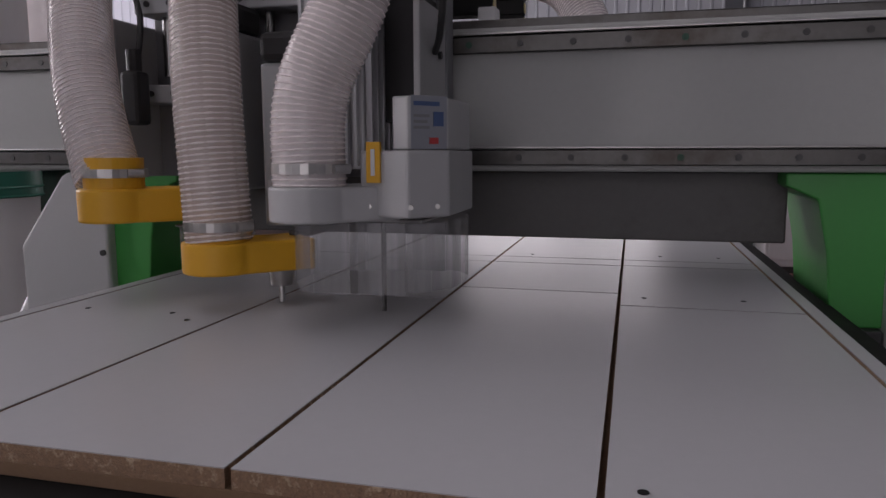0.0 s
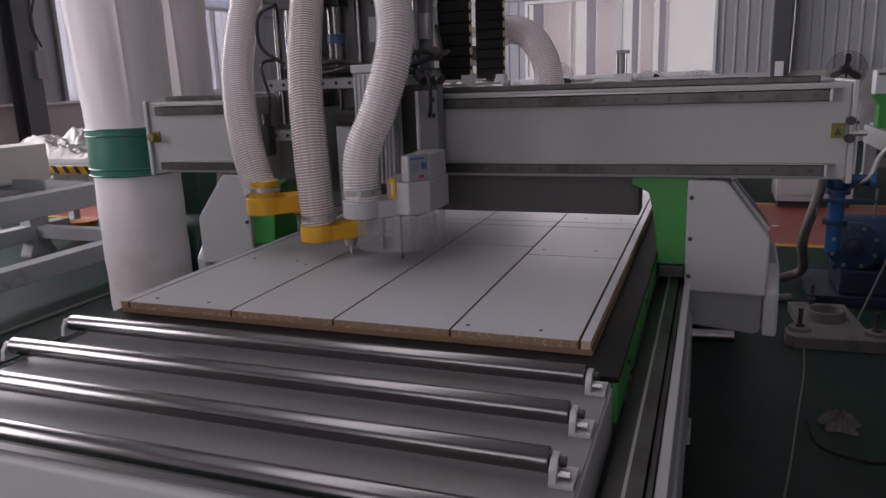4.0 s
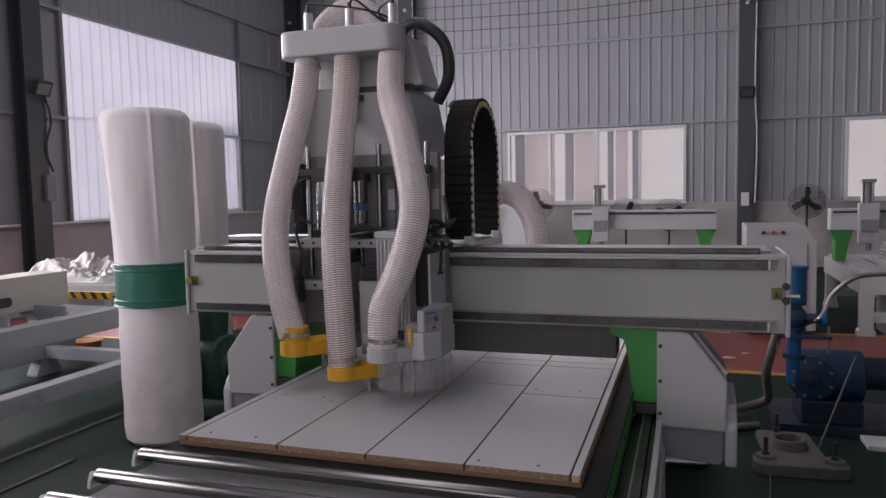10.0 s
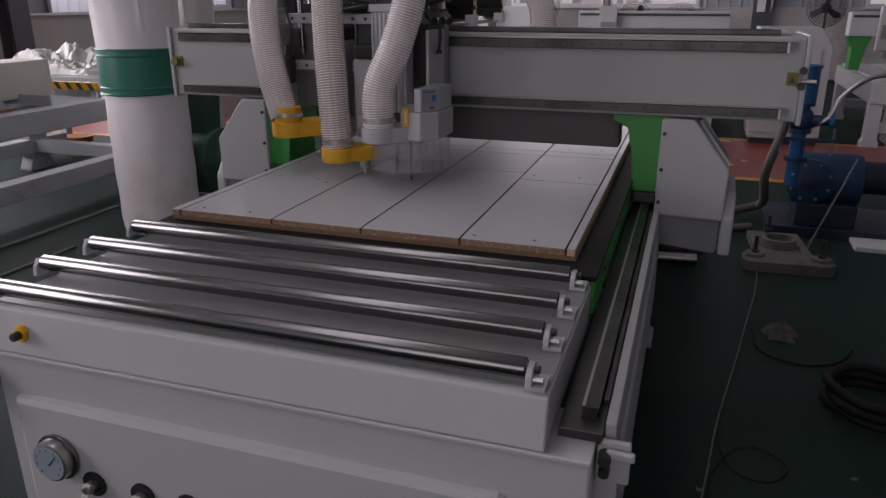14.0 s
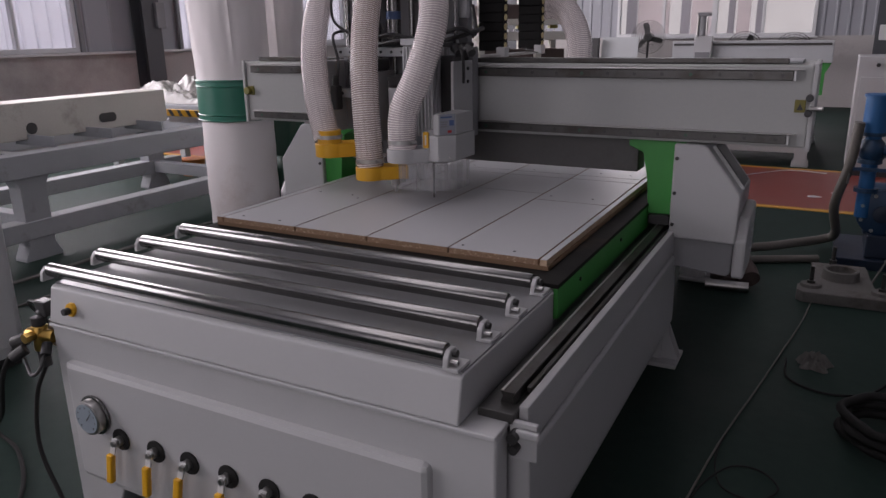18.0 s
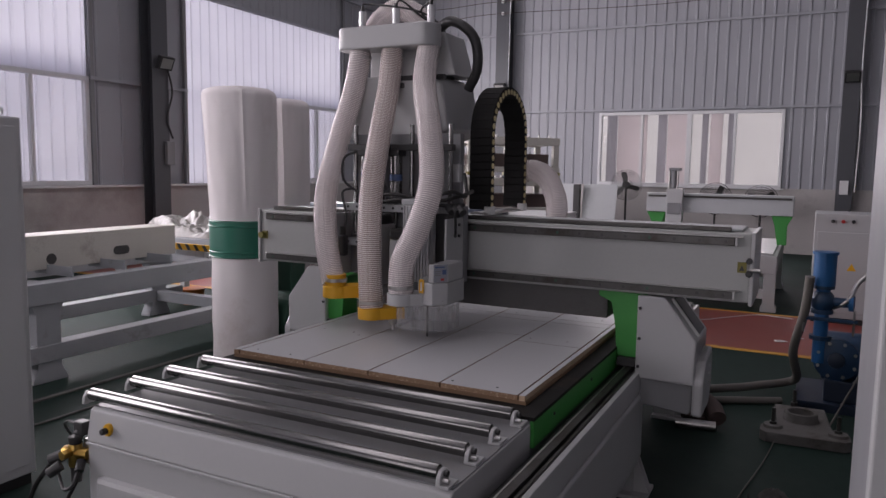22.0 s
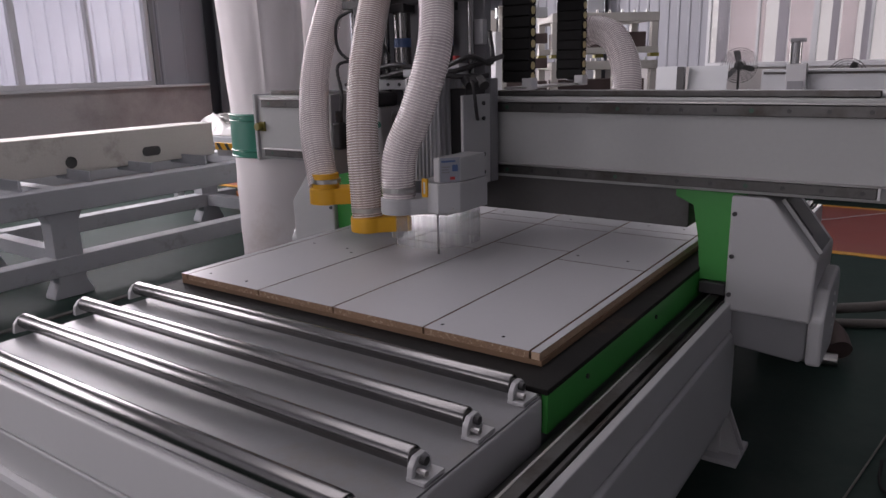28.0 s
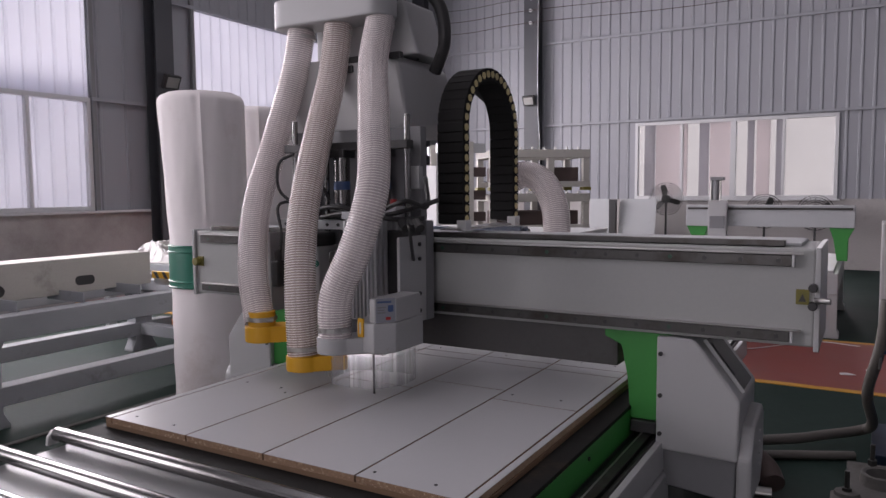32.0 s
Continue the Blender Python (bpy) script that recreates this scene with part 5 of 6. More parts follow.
# ---- rack of welded beams ----
rk = thing("beam_rack", (-2.6, 8.0, 0), "stacked welded machine frames, primed white, on rusty beams", "rack")
for y in (7.7, 8.5):
    for z, h2 in ((0.0, 0.2), (0.3, 0.2), (0.58, 0.18)):
        part("beam", box(-3.3, -1.15, y, y + 0.16, z, z + h2, 0.005), RUST, rk)
    for z in (1.0, 1.3, 1.62, 1.95):
        part("beam", box(-3.3, -2.62, y + 0.02, y + 0.16, z, z + 0.13, 0.005), RUST if z < 1.9 else PAINT_DULL, rk)
    for x in (-3.28, -2.9):
        part("post", box(x, x + 0.1, y - 0.02, y + 0.015, 0.8, 2.1, 0.004), PRIMER, rk)
    for z in (0.8, 1.42):
        part("top_rail", box(-2.56, -1.1, y, y + 0.12, z + 0.46, z + 0.575, 0.005), PRIMER, rk)
        part("bottom_rail", box(-2.56, -1.1, y, y + 0.1, z + 0.05, z + 0.13, 0.005), PRIMER, rk)
        for x in (-2.56, -1.72, -1.2):
            part("post", box(x, x + 0.09, y + 0.01, y + 0.1, z + 0.132, z + 0.458, 0.004), PRIMER, rk)
            part("foot", box(x - 0.015, x + 0.11, y - 0.01, y + 0.12, z, z + 0.048, 0.004), TAG, rk)
        for k in range(8):
            part("stud", rod((-2.45 + 0.17 * k, y + 0.06, z + 0.576), (-2.45 + 0.17 * k, y + 0.06, z + 0.615), 0.016, 10), STEEL, rk)
for z in (0.8, 1.42):
    for x in (-2.56, -1.2):
        part("cross_rail", box(x, x + 0.09, 7.83, 8.49, z + 0.47, z + 0.56, 0.004), PRIMER, rk)
for z in (0.8, 1.42):
    for y in (7.86, 8.16):
        part("stored_beam", box(-2.45, -1.22, y, y + 0.2, z + 0.131, z + 0.33, 0.006), RUST, rk)
rk.location.x -= 0.25
rk.rotation_euler = (0, 0, radians(40))
solid("white_panel_box", box(-3.2, -2.85, 6.7, 6.85, 0.98, 1.75, 0.006), LABEL_WHITE, "upright white panel box", "box")
for k, (x0, x1) in enumerate(((-2.68, -2.28), (-2.1, -1.43))):
    own = box(x0, x1, -0.012, 0.012, 0.0, 1.26, 0.002)
    bmesh.ops.transform(own, matrix=Matrix.Translation((0, 12.0, 0)) @ Matrix.Rotation(radians(-9), 4, "X"), verts=own.verts)
    solid("leaning_sheet", own, PAINT_DULL, "grey steel sheet leaning by the wall", "sheet", group="leaning sheets")
solid("leaning_post", box(-2.26, -2.13, 12.0, 12.1, 0.0, 1.24, 0.004), BLACK, "dark post between the leaning sheets", "post")


def pedestal_fan(x, y, z, turn):
    ob = thing("pedestal_fan", (x, y, 0), "black industrial pedestal fan with a wire cage", "fan", group="fans by the back wall")
    part("base", rod((x, y, 0), (x, y, 0.04), 0.24, 28, bevel=0.01), BLACK, ob)
    part("pole", rod((x, y, 0.04), (x, y, z), 0.02, 12), BLACK, ob)
    part("motor", rod((x, y - 0.02, z), (x, y + 0.2, z), 0.08, 18, bevel=0.01), BLACK, ob)
    own = bmesh.new()
    for r in (0.06, 0.1, 0.14, 0.18, 0.22, 0.26, 0.3):
        for d in (-0.1, 0.06):
            k = 24
            tube([(x + r * math.cos(2 * math.pi * j / k), y + d + (0.05 * (r / 0.3) ** 2 if d < 0 else 0), z + r * math.sin(2 * math.pi * j / k)) for j in range(k + 1)], 0.0042, 4, 1, bm=own)
    part("cage", own, BLACK, ob)["kind"] = "stuff"
    for j in range(20):
        a = 2 * math.pi * j / 20
        part("spoke", rod((x, y - 0.1, z), (x + 0.3 * math.cos(a), y - 0.05, z + 0.3 * math.sin(a)), 0.0026, 4), BLACK, ob)
    for j in range(3):
        a = 2 * math.pi * j / 3 + turn
        own = prism([(0.04, -0.035), (0.12, -0.075), (0.22, -0.085), (0.26, -0.05), (0.268, 0.0), (0.24, 0.035), (0.06, 0.04)], "y", -0.004, 0.004, 0.002)
        pitch = Matrix.Rotation(0.6, 4, "X")
        bmesh.ops.transform(own, matrix=Matrix.Translation((x, y, z)) @ Matrix.Rotation(a, 4, "Y") @ pitch, verts=own.verts)
        part("blade", own, FAN_BLADE, ob, "dull grey fan blade")
    return ob


pedestal_fan(-1.33, 12.5, 1.24, 0.2)
pedestal_fan(0.35, 12.6, 1.02, 0.9)
pedestal_fan(1.15, 12.6, 1.0, 1.4)
pedestal_fan(3.5, 12.6, 1.22, 0.5)


def small_router(x, y):
    """A second router seen at the far end of the hall."""
    ob = thing("small_cnc_router", (x, y, 0), "smaller grey-white cnc router with green gantry legs", "machine", group="routers in the hall")
    part("bed", box(x - 0.75, x + 0.75, y - 1.18, y + 0.9, 0.42, 0.62, 0.006), PAINT, ob)
    for k in range(5):
        part("table_strip", box(x - 0.7 + k * 0.29, x - 0.45 + k * 0.29, y - 1.16, y + 0.88, 0.62, 0.645, 0.003), PAINT, ob)
    for dy in (-1.17, 0.7):
        for dx in (-0.75, 0.63):
            part("leg", prism([(x + dx, 0.419), (x + dx + 0.12, 0.419), (x + dx + 0.12, 0.08), (x + dx + 0.14, 0.05), (x + dx + 0.14, 0.0), (x + dx - 0.02, 0.0), (x + dx - 0.02, 0.05), (x + dx, 0.08)], "y", y + dy, y + dy + 0.12, 0.004), PAINT, ob)
        part("low_rail", box(x - 0.629, x + 0.629, y + dy + 0.02, y + dy + 0.1, 0.14, 0.24, 0.004), PAINT, ob)
    part("gantry_beam", box(x - 0.86, x + 0.86, y - 0.14, y + 0.06, 1.0, 1.24, 0.006), PAINT_DULL, ob)
    part("beam_rail", box(x - 0.84, x + 0.84, y - 0.155, y - 0.141, 1.19, 1.215, 0.002), RAIL_STEEL, ob)
    for s in (-1, 1):
        part("gantry_leg", prism([(x + s * 0.86, 0.999), (x + s * 0.62, 0.999), (x + s * 0.66, 0.88), (x + s * 0.7, 0.646), (x + s * 0.8, 0.646), (x + s * 0.8, 0.88)], "y", y - 0.1, y + 0.1, 0.004), GREEN, ob)
    hd2 = part("head_plate", box(x - 0.6, x - 0.4, y - 0.24, y - 0.156, 0.86, 1.3, 0.005), PAINT, ob)
    part("spindle", rod((x - 0.5, y - 0.2, 0.78), (x - 0.5, y - 0.2, 0.858), 0.035, 20), PAINT_DARK, hd2)
    part("cylinder", rod((x - 0.52, y - 0.2, 1.3), (x - 0.52, y - 0.2, 1.52), 0.05, 20), PAINT_DARK, hd2)
    for dx in (-0.57, -0.47):
        part("guide_rod", rod((x + dx, y - 0.24, 1.3), (x + dx, y - 0.24, 1.52), 0.012, 10), STEEL, hd2)
    part("cap", box(x - 0.58, x - 0.44, y - 0.26, y - 0.13, 1.52, 1.56, 0.004), PAINT_DARK, hd2)
    part("panel", box(x - 0.58, x - 0.42, y - 0.252, y - 0.2405, 0.98, 1.12, 0.002), PAINT_DARK, hd2)
    return ob


sr = small_router(0.95, 7.6)
copy_thing(sr, pose(3.85, 7.4, 0))
tb = thing("work_table", (4.0, 6.2, 0), "grey work table with a stack of white sheets", "table")
part("top", box(3.3, 4.7, 5.6, 6.8, 0.72, 0.76, 0.004), PAINT_DULL, tb)
for x in (3.35, 4.6):
    part("side", box(x, x + 0.05, 5.65, 6.75, 0.0, 0.72, 0.004), PAINT, tb)
for k in range(5):
    solid("white_sheet", box(3.34 + 0.01 * k, 4.4 + 0.015 * k, 5.62, 6.7, 0.761 + 0.032 * k, 0.785 + 0.032 * k, 0.003), PAINT, "white sheet in a stack on the table", "sheet", group="stack of white sheets")

# ---- control cabinet and vacuum pump ----
cb = thing("control_cabinet", (2.37, 6.4, 0), "grey-white electrical control cabinet with a sloped side", "cabinet")
part("body", prism([(2.04, 0.06), (2.69, 0.06), (2.69, 0.95), (2.58, 1.115), (2.04, 1.115)], "y", 6.12, 6.75, 0.008), PAINT, cb)
part("plinth", box(2.06, 2.67, 6.14, 6.73, 0.0, 0.06), BLACK, cb)
part("door", box(2.07, 2.6, 6.108, 6.119, 0.12, 0.93, 0.003), PAINT, cb)
for k in range(3):
    part("push_button", rod((2.2 + 0.09 * k, 6.12, 1.04), (2.2 + 0.09 * k, 6.1, 1.04), 0.018, 14), LABEL_RED if k == 1 else BLACK, cb)
part("warning_sign", prism([(2.35, 0.55), (2.43, 0.55), (2.39, 0.625)], "y", 6.104, 6.107), YELLOW, cb, "yellow triangular warning sign")
part("lock", rod((2.57, 6.108, 0.6), (2.57, 6.095, 0.6), 0.014, 12), STEEL, cb)

vp = thing("vacuum_pump", (2.3, 3.15, 0), "blue vacuum pump with a filter can and motor", "pump")
part("base_plate", box(1.98, 3.5, 2.95, 3.55, 0.0, 0.06, 0.004), BLUE_DARK, vp)
part("filter_can", rod((2.1, 3.05, 0.8), (2.1, 3.05, 1.0), 0.066, 28), BLUE, vp, "bright blue filter can", smooth=True)
part("can_lid", rod((2.1, 3.05, 1.0), (2.1, 3.05, 1.015), 0.076, 28), BLUE, vp)
part("riser", rod((2.1, 3.05, 0.3), (2.1, 3.05, 0.8), 0.042, 20), BLUE, vp, smooth=True)
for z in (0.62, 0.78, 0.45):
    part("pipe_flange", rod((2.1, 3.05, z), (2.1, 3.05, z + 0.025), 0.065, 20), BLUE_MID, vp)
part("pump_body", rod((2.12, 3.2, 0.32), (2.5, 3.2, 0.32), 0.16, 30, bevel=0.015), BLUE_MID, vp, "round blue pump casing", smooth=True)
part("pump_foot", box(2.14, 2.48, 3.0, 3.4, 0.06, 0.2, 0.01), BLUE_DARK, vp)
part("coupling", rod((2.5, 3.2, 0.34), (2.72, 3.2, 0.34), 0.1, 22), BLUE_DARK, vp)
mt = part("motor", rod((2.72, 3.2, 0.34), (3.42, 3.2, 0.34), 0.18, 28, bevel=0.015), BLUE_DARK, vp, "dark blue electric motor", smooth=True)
for k in range(14):
    a = 2 * math.pi * k / 14
    part("fin", rod((2.8, 3.2 + 0.185 * math.cos(a), 0.34 + 0.185 * math.sin(a)), (3.36, 3.2 + 0.185 * math.cos(a), 0.34 + 0.185 * math.sin(a)), 0.012, 4), BLUE_DARK, mt)
for k in range(22):
    a = 2 * math.pi * k / 22
    part("cooling_rib", rod((2.78, 3.2 + 0.19 * math.cos(a), 0.34 + 0.19 * math.sin(a)), (3.38, 3.2 + 0.19 * math.cos(a), 0.34 + 0.19 * math.sin(a)), 0.009, 4), BLUE_DARK, mt)
part("fan_cowl", rod((3.4, 3.2, 0.34), (3.49, 3.2, 0.34), 0.195, 28, bevel=0.02), BLUE_DARK, mt, smooth=True)
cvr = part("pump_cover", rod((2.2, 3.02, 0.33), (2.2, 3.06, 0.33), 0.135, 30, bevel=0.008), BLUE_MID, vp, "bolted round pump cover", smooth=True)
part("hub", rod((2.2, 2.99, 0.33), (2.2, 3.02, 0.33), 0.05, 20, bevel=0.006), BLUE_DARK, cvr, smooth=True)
for k in range(8):
    a = radians(22.5 + 45 * k)
    part("bolt", rod((2.2 + 0.112 * math.cos(a), 3.008, 0.33 + 0.112 * math.sin(a)), (2.2 + 0.112 * math.cos(a), 3.02, 0.33 + 0.112 * math.sin(a)), 0.011, 6), STEEL, cvr)
part("valve_body", lathe([(0.045, 0.64), (0.062, 0.66), (0.07, 0.7), (0.062, 0.74), (0.045, 0.76)], (2.1, 3.05), 24), BLUE_MID, vp, smooth=True)
part("branch_pipe", rod((2.1, 3.05, 0.7), (2.27, 3.02, 0.7), 0.03, 16), BLUE_MID, vp, smooth=True)
part("branch_flange", rod((2.25, 3.024, 0.7), (2.275, 3.02, 0.7), 0.05, 18), BLUE, vp)
part("strap_plate", box(1.98, 2.3, 2.985, 3.0, 0.58, 0.6, 0.003), BLUE_MID, vp)
for x in (2.0, 2.28):
    part("tie_rod", rod((x, 2.992, 0.5), (x, 2.992, 0.66), 0.007, 10), STEEL, vp)
part("terminal_box", box(2.95, 3.15, 3.08, 3.32, 0.52, 0.64, 0.01), BLUE_DARK, mt)
for p in ([(2.16, 3.05, 0.66), (2.24, 3.0, 0.72), (2.3, 3.05, 0.84), (2.45, 3.1, 0.95), (2.7, 3.2, 0.96)],):
    part("braided_hose", tube(p, 0.014, 14), STEEL, vp, "short braided steel hose", smooth=True)
solid("suction_pipe", tube([(2.02, 2.98, 0.86), (2.0, 3.0, 0.62), (1.95, 3.08, 0.35), (1.98, 3.25, 0.14), (1.92, 3.3, 0.075), (1.75, 3.15, 0.065), (1.6, 3.0, 0.065), (1.35, 2.85, 0.07), (1.22, 2.7, 0.2)], 0.028, 16), PIPE, "dirty grey flexible hose across the floor", "hose", smooth=True)
solid("loose_pipe", rod((1.35, 2.72, 0.024), (1.9, 3.0, 0.024), 0.023, 16), PIPE, "length of dirty grey pipe on the floor", "pipe", smooth=True)

# ---- castings and clutter on the floor ----
cs = thing("iron_casting", (2.05, 2.4, 0), "heavy grey iron base casting with a pipe stub", "casting")
part("base", prism([(1.9, 2.38), (2.19, 2.4), (2.15, 2.84), (1.87, 2.83)], "z", 0.0, 0.05, 0.004), CAST, cs)
part("front_bar", prism([(1.815, 2.25), (1.85, 2.215), (2.24, 2.235), (2.275, 2.27), (2.27, 2.37), (2.235, 2.4), (1.85, 2.385), (1.815, 2.35)], "z", 0.0, 0.06, 0.005), CAST, cs)
part("boss", lathe([(0.055, 0.055), (0.05, 0.075), (0.03, 0.078)], (1.88, 2.33), 20), CAST, cs, smooth=True)
part("boss", lathe([(0.055, 0.055), (0.05, 0.075), (0.03, 0.078)], (2.21, 2.33), 20), CAST, cs, smooth=True)
part("pipe_stub", lathe([(0.095, 0.045), (0.09, 0.1), (0.082, 0.105), (0.07, 0.1), (0.066, 0.056), (0.02, 0.054)], (2.02, 2.56), 28), CAST, cs, smooth=True)
for x, y in ((1.88, 2.33), (2.21, 2.33), (1.98, 2.77)):
    bt = part("bolt", rod((x, y, 0.045), (x, y, 0.17), 0.011, 12), OIL_DARK, cs)
    part("nut", rod((x, y, 0.066), (x, y, 0.092), 0.022, 6), OIL_DARK, bt)
solid("lever_rod", rod((2.17, 2.62, 0.006), (2.42, 2.95, 0.5), 0.006, 10), CAST, "thin steel lever with a handle", "lever")
cl = thing("pipe_fitting", (1.48, 2.35, 0), "dark rusty pipe elbow and clamp on the floor", "pipe fitting")
part("elbow", tube([(1.35, 2.5, 0.12), (1.45, 2.44, 0.14), (1.54, 2.38, 0.1), (1.58, 2.3, 0.06)], 0.055, 16), RUST, cl, smooth=True)
part("clamp", lathe([(0.085, 0.0), (0.1, 0.0), (0.1, 0.06), (0.085, 0.06)], (1.46, 2.4), 28), RUST, cl)
part("tube", rod((1.36, 2.22, 0.03), (1.58, 2.25, 0.03), 0.028, 14), STEEL, cl, smooth=True)
own = bmesh.new()
bmesh.ops.create_circle(own, cap_ends=True, cap_tris=True, segments=30, radius=1.0)
bmesh.ops.subdivide_edges(own, edges=own.edges[:], cuts=5, use_grid_fill=True)
for v in own.verts:
    x, y = v.co.x, v.co.y
    far, turn_ = math.hypot(x, y), math.atan2(y, x)
    reach = 0.056 * (1 + 0.45 * noise.noise((1.6 * math.cos(turn_), 1.6 * math.sin(turn_), 3.0)) + 0.15 * math.sin(5 * turn_))
    crease = 1 - 2.2 * abs(noise.noise((2.4 * x + 1.0, 2.4 * y, 5.0))) + 0.5 * noise.noise((6 * x, 6 * y, 2.0))
    v.co = Vector((1.93 + reach * x * 1.2, 1.41 + reach * y, 0.004 + 0.055 * max(0.0, crease) * (1 - far ** 3)))
bmesh.ops.solidify(own, geom=own.faces[:], thickness=0.002)
solid("rag", own, CAST, "crumpled grey rag on the floor", "rag")
solid("black_cable", tube([(1.82, 1.42, 0.008), (1.84, 1.22, 0.008), (1.98, 1.14, 0.008), (2.12, 1.2, 0.008), (2.2, 1.34, 0.008)], 0.005, 8), RUBBER, "short loop of black cable on the floor", "cable")
solid("floor_cable", tube([(1.9, 2.3, 0.006), (1.86, 1.9, 0.006), (1.8, 1.5, 0.006), (1.74, 1.1, 0.006), (1.66, 0.6, 0.006), (1.6, 0.1, 0.006), (1.5, -0.5, 0.006)], 0.0035, 6), PIPE, "thin grey cable lying across the floor", "cable")
solid("cable_coil", tube([(2.2 + (0.17 + 0.012 * math.sin(1.9 * k)) * math.cos(0.42 * k), 0.84 + (0.17 + 0.012 * math.sin(1.3 * k)) * math.sin(0.42 * k), 0.02 + 0.0022 * k) for k in range(44)], 0.016, 10, 3), RUBBER, "coil of black rubber hose on the floor", "hose coil", smooth=True)
solid("thin_cable", tube([(1.68, 0.75, 0.005), (1.66, 0.5, 0.005), (1.7, 0.33, 0.005), (1.8, 0.3, 0.005), (1.86, 0.39, 0.005), (1.8, 0.47, 0.006), (1.71, 0.45, 0.007), (1.64, 0.3, 0.005), (1.62, 0.15, 0.005)], 0.003, 6), RUBBER, "thin looped grey cable on the floor", "cable")
for x, y, r in ((1.88, 0.15, 0.03), (1.93, 0.2, 0.012), (1.7, 0.12, 0.014), (2.05, 0.4, 0.01), (1.6, 0.2, 0.01)):
    solid("plaster_chip", prism([(x + r * (1 + 0.35 * math.sin(3.1 * k + 9 * x)) * math.cos(k * 1.05), y + 0.7 * r * (1 + 0.3 * math.cos(2.3 * k + 7 * y)) * math.sin(k * 1.05)) for k in range(6)], "z", 0.0, 0.006, 0.001), PIPE, "pale flat chip of debris on the floor", "debris", group="chips on the floor")
for x, y, r in ((1.81, 4.97, 0.05), (1.97, 5.18, 0.03)):
    solid("paper_scrap", prism([(x + r * (1 + 0.5 * math.sin(2.7 * k + x)) * math.cos(k * 1.05), y + 0.7 * r * (1 + 0.4 * math.cos(1.9 * k + y)) * math.sin(k * 1.05)) for k in range(6)], "z", 0.0041, 0.009, 0.001), LABEL_WHITE, "torn white paper scrap on the red walkway", "paper", group="paper scraps")
solid("walkway_cable", tube([(0.9, 5.5, 0.009), (1.1, 5.62, 0.009), (1.35, 5.95, 0.009), (1.58, 6.18, 0.009), (1.9, 6.12, 0.009)], 0.005, 6), LABEL_WHITE, "thin pale cable lying on the red walkway", "cable", smooth=True)
solid("white_tray", box(2.45, 2.75, 2.75, 2.95, 0.0, 0.03, 0.005), LABEL_WHITE, "flat white tray on the floor", "tray")
solid("orange_bin", lathe([(0.1, 0.0), (0.13, 0.16), (0.14, 0.17), (0.12, 0.17)], (-3.95, 3.6), 24), ORANGE, "small orange plastic bin on the floor", "bin", smooth=True)
solid("floor_channel", box(-2.3, -2.26, 0.2, 2.2, 0.0, 0.012, 0.003), CAST, "narrow steel channel on the floor", "channel")
solid("floor_channel", box(-1.9, -1.875, -0.4, 1.4, 0.0, 0.01, 0.003), CAST, "narrow steel channel on the floor", "channel")
# brass regulator on the bed's front corner
rg = thing("air_regulator", (-0.07, -0.66, Z - 0.32), "brass air regulator with black knobs on the bed corner", "regulator")
part("body", rod((-0.06, -0.66, Z - 0.25), (-0.06, -0.66, Z - 0.175), 0.022, 20, bevel=0.004), BRASS, rg, smooth=True)
part("cross", rod((-0.1, -0.67, Z - 0.205), (-0.01, -0.65, Z - 0.205), 0.019, 16, bevel=0.003), BRASS, rg, smooth=True)
part("knob", rod((-0.095, -0.68, Z - 0.215), (-0.13, -0.7, Z - 0.23), 0.02, 16, bevel=0.003), BLACK, rg)
part("knob", rod((-0.06, -0.66, Z - 0.175), (-0.06, -0.66, Z - 0.15), 0.02, 16, bevel=0.003), BLACK, rg)
part("bowl", rod((-0.06, -0.66, Z - 0.3), (-0.06, -0.66, Z - 0.25), 0.017, 16), BLACK, rg)
part("side_port", rod((-0.06, -0.68, Z - 0.2), (-0.06, -0.71, Z - 0.2), 0.015, 6), BRASS, rg)
part("drain_knob", rod((-0.075, -0.7, Z - 0.235), (-0.1, -0.73, Z - 0.26), 0.017, 14, bevel=0.003), BLACK, rg)
part("push_fitting", rod((-0.02, -0.67, Z - 0.22), (-0.005, -0.69, Z - 0.245), 0.014, 12), BLACK, rg)
part("push_fitting", rod((-0.06, -0.65, Z - 0.15), (-0.05, -0.62, Z - 0.12), 0.017, 12), BLACK, rg)
part("valve_block", box(-0.075, -0.03, -0.655, -0.62, Z - 0.15, Z - 0.105, 0.004), BLACK, rg, "black plastic valve block")
part("air_line", tube([(-0.01, -0.69, Z - 0.245), (0.0, -0.72, Z - 0.28), (-0.04, -0.72, Z - 0.3), (-0.09, -0.7, Z - 0.27)], 0.005, 8), BLACK, rg, smooth=True)
part("air_line", tube([(-0.075, -0.64, Z - 0.12), (-0.15, -0.62, Z - 0.13), (-0.25, -0.55, Z - 0.2), (-0.3, -0.4, Z - 0.4)], 0.005, 8), BLACK, rg, smooth=True)
part("bracket", box(-0.04, 0.0, -0.645, -0.63, Z - 0.24, Z - 0.16, 0.002), STEEL, rg)
solid("air_hose", tube([(-0.06, -0.66, Z - 0.3), (-0.1, -0.68, Z - 0.4), (-0.1, -0.7, 0.22), (0.0, -0.72, 0.08), (0.1, -0.75, 0.012), (0.3, -0.78, 0.01)], 0.0065, 8), RUBBER, "black air hose hanging from the regulator", "hose", smooth=True)
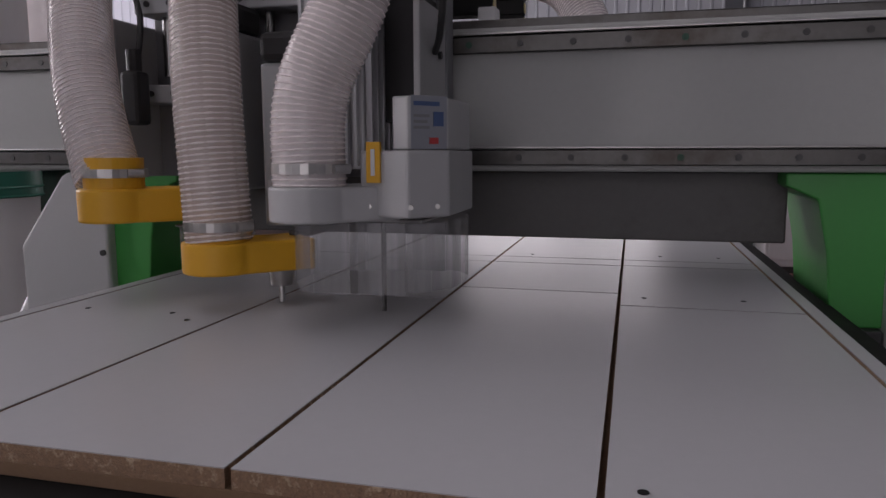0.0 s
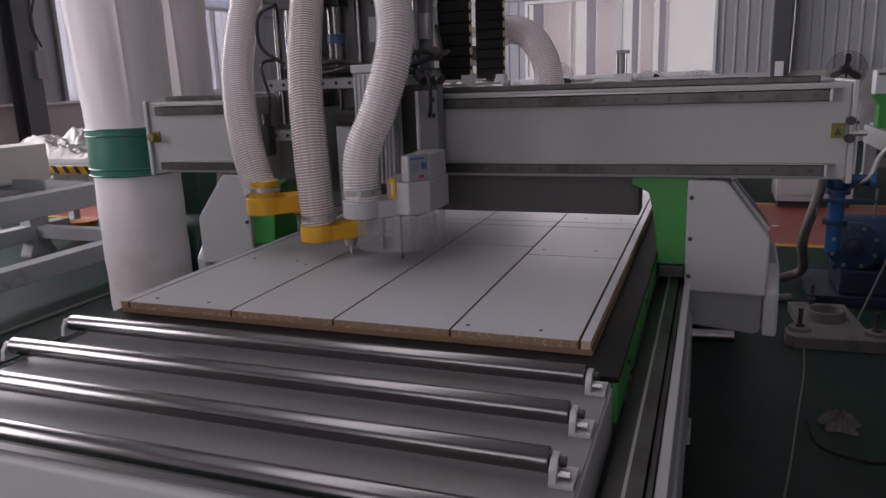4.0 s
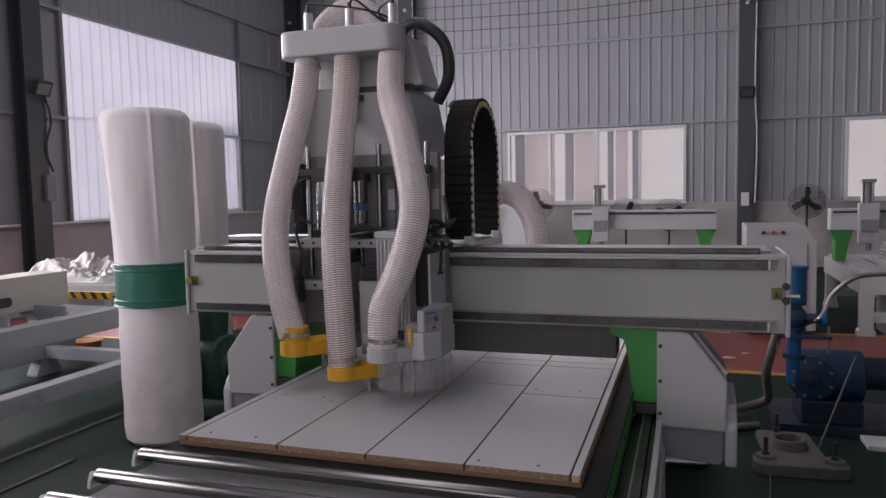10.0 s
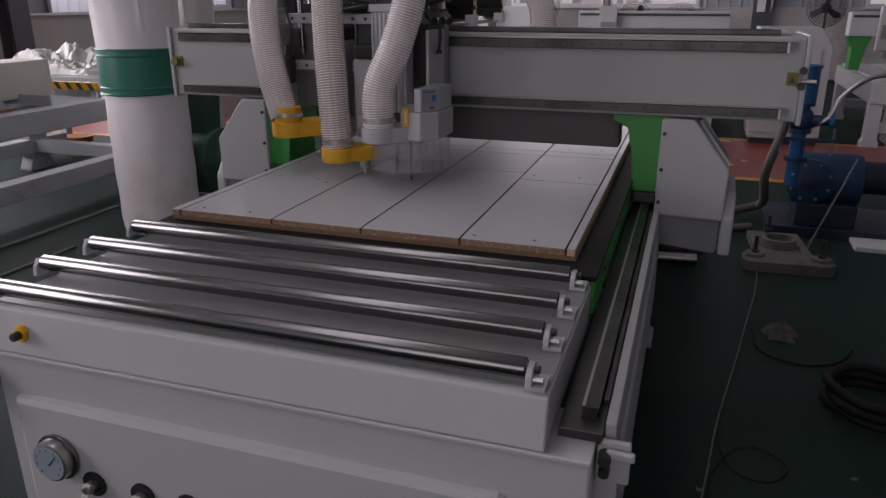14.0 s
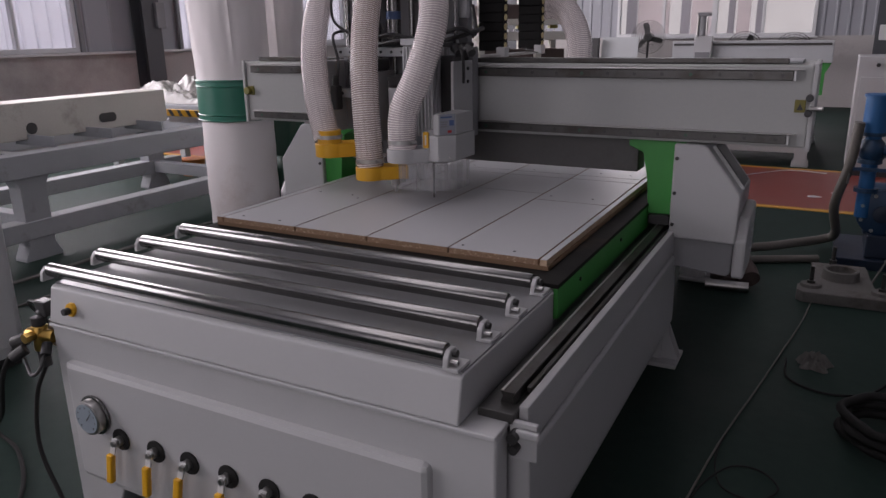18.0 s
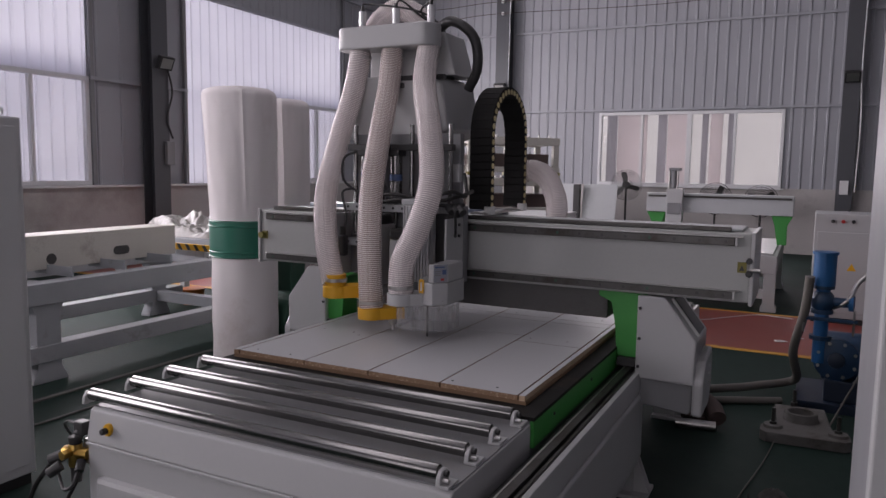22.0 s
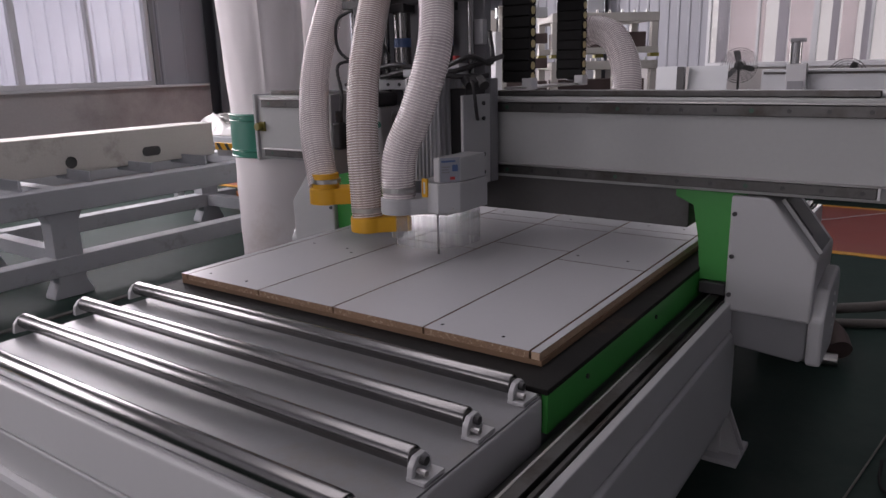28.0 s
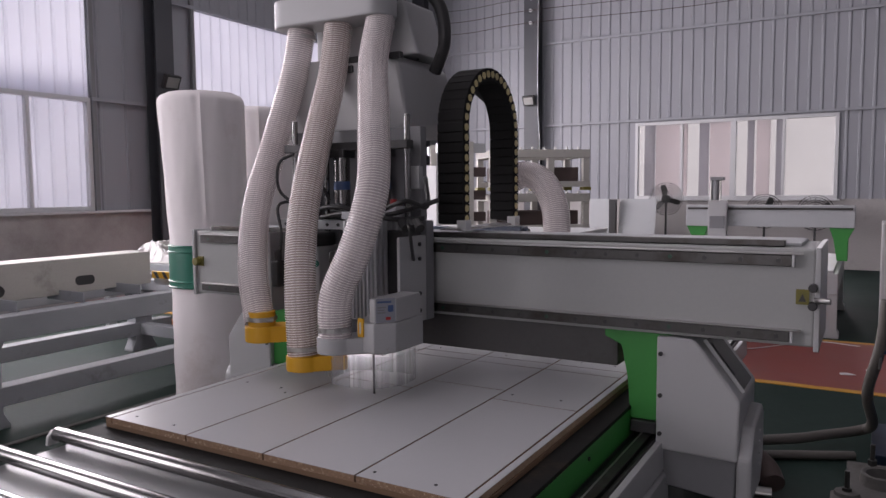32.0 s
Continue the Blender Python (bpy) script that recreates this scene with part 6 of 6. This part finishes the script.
solid("air_hose", tube([(-0.12, -0.69, Z - 0.225), (-0.25, -0.68, 0.42), (-0.45, -0.6, 0.2), (-0.7, -0.5, 0.012), (-0.5, -0.55, 0.012), (-0.25, -0.7, 0.012), (-0.05, -0.95, 0.012)], 0.0075, 8), RUBBER, "black air hose looping to the floor", "hose", smooth=True)

# ---- near cabinets ----
nc = thing("tall_cabinet", (-1.63, -0.32, 0), "tall plain grey steel cabinet with a lifting eye", "cabinet")
part("body", box(-2.08, -1.186, -0.58, -0.055, 0.05, 1.7, 0.008), CABINET, nc)
part("plinth", box(-2.06, -1.2, -0.56, -0.075, 0.0, 0.05), BLACK, nc)
part("door", box(-1.185, -1.175, -0.55, -0.085, 0.1, 1.66, 0.003), CABINET, nc)
own = bmesh.new()
tube([(-1.25 + 0.02 * math.cos(2 * math.pi * k / 16), -0.11, 1.724 + 0.02 * math.sin(2 * math.pi * k / 16)) for k in range(17)], 0.006, 8, 1, bm=own)
part("lifting_eye", own, STEEL, nc)
wc = thing("white_cabinet", (2.3, -0.65, 0), "tall white painted steel cabinet by the aisle", "cabinet")
# dark grey body colour carries the shade on this side of the cabinet
part("body", box(2.11, 2.66, -0.92, -0.4, 0.05, 2.05, 0.008), PAINT_DARK, wc, "cabinet side with its shade put into dark grey")
part("corner_post", box(2.1, 2.128, -0.945, -0.9, 0.05, 2.06, 0.004), PAINT, wc)
part("edge_strip", box(2.105, 2.112, -0.899, -0.87, 0.06, 2.04, 0.002), PAINT_DULL, wc)
part("plinth", box(2.13, 2.64, -0.9, -0.42, 0.0, 0.05), BLACK, wc)
part("door", box(2.135, 2.65, -0.935, -0.921, 0.1, 2.0, 0.003), PAINT, wc)

# ---- lamps, boxes and wires on the columns ----


def flood_lamp(p, s, turn):
    ob = thing("flood_lamp", p, "small black floodlight on a steel column", "lamp", group="column floodlights")
    x, y, z = p
    own = box(-0.13, 0.13, -0.16, -0.08, -0.1, 0.1, 0.01)
    bmesh.ops.transform(own, matrix=Matrix.Translation(p) @ Matrix.Rotation(radians(turn), 4, "Z") @ Matrix.Rotation(radians(25), 4, "X"), verts=own.verts)
    hsg = part("housing", own, BLACK, ob)
    own = box(-0.1, 0.1, -0.163, -0.1605, -0.075, 0.075)
    bmesh.ops.transform(own, matrix=Matrix.Translation(p) @ Matrix.Rotation(radians(turn), 4, "Z") @ Matrix.Rotation(radians(25), 4, "X"), verts=own.verts)
    part("lens", own, STEEL, hsg)
    own = box(-0.02, 0.02, -0.09, 0.0, -0.02, 0.02)
    bmesh.ops.transform(own, matrix=Matrix.Translation(p) @ Matrix.Rotation(radians(turn), 4, "Z"), verts=own.verts)
    part("arm", own, BLACK, ob)


flood_lamp((-4.2, YB - 0.301, 3.32), 1, 0)
flood_lamp((2.5, YB - 0.301, 3.28), 1, 0)
flood_lamp((XL + 0.316, 5.8, 3.05), 1, 90)
for p in ((-4.02, YB - 0.33), (2.66, YB - 0.33)):
    solid("wall_cable", tube([(p[0], p[1], 1.2), (p[0] + 0.02, p[1], 2.4), (p[0] - 0.02, p[1], 3.4), (p[0], p[1], 5.8)], 0.012, 6), LABEL_WHITE, "thin white cable running up a column", "cable")
solid("wall_cable", tube([(XL + 0.33, 5.9, 3.0), (XL + 0.36, 5.98, 2.6), (XL + 0.33, 5.9, 2.2), (XL + 0.33, 6.0, 1.9)], 0.014, 6), BLACK, "black cable hanging down a column", "cable")
solid("switch_box", box(XL + 0.316, XL + 0.37, 5.85, 6.0, 1.5, 1.85, 0.006), PAINT_DARK, "grey switch box on a column", "switch box")
solid("socket_box", box(2.42, 2.56, YB - 0.34, YB - 0.301, 1.15, 1.4, 0.006), LABEL_WHITE, "white socket box on a column", "socket")
for z in (4.85, 5.1, 5.35):
    bm = tube([(XL + 0.3, YB - 0.36, z), (-5.6, YB - 0.37, z - 0.05), (-4.2, YB - 0.36, z), (-0.9, YB - 0.38, z - 0.09), (2.5, YB - 0.36, z), (5.5, YB - 0.38, z - 0.08), (7.9, YB - 0.36, z)], 0.007, 5, 6)
    solid("power_wire", bm, RUST if z < 5.2 else CAST, "thin power wire strung between columns", "wire", group="wires along the wall")
    for x in (-4.2, 2.5, -6.95):
        solid("insulator", rod((x, YB - 0.302, z), (x, YB - 0.36, z), 0.035, 12, bevel=0.006), LABEL_WHITE, "white ceramic wire insulator", "insulator", group="insulators on the columns")
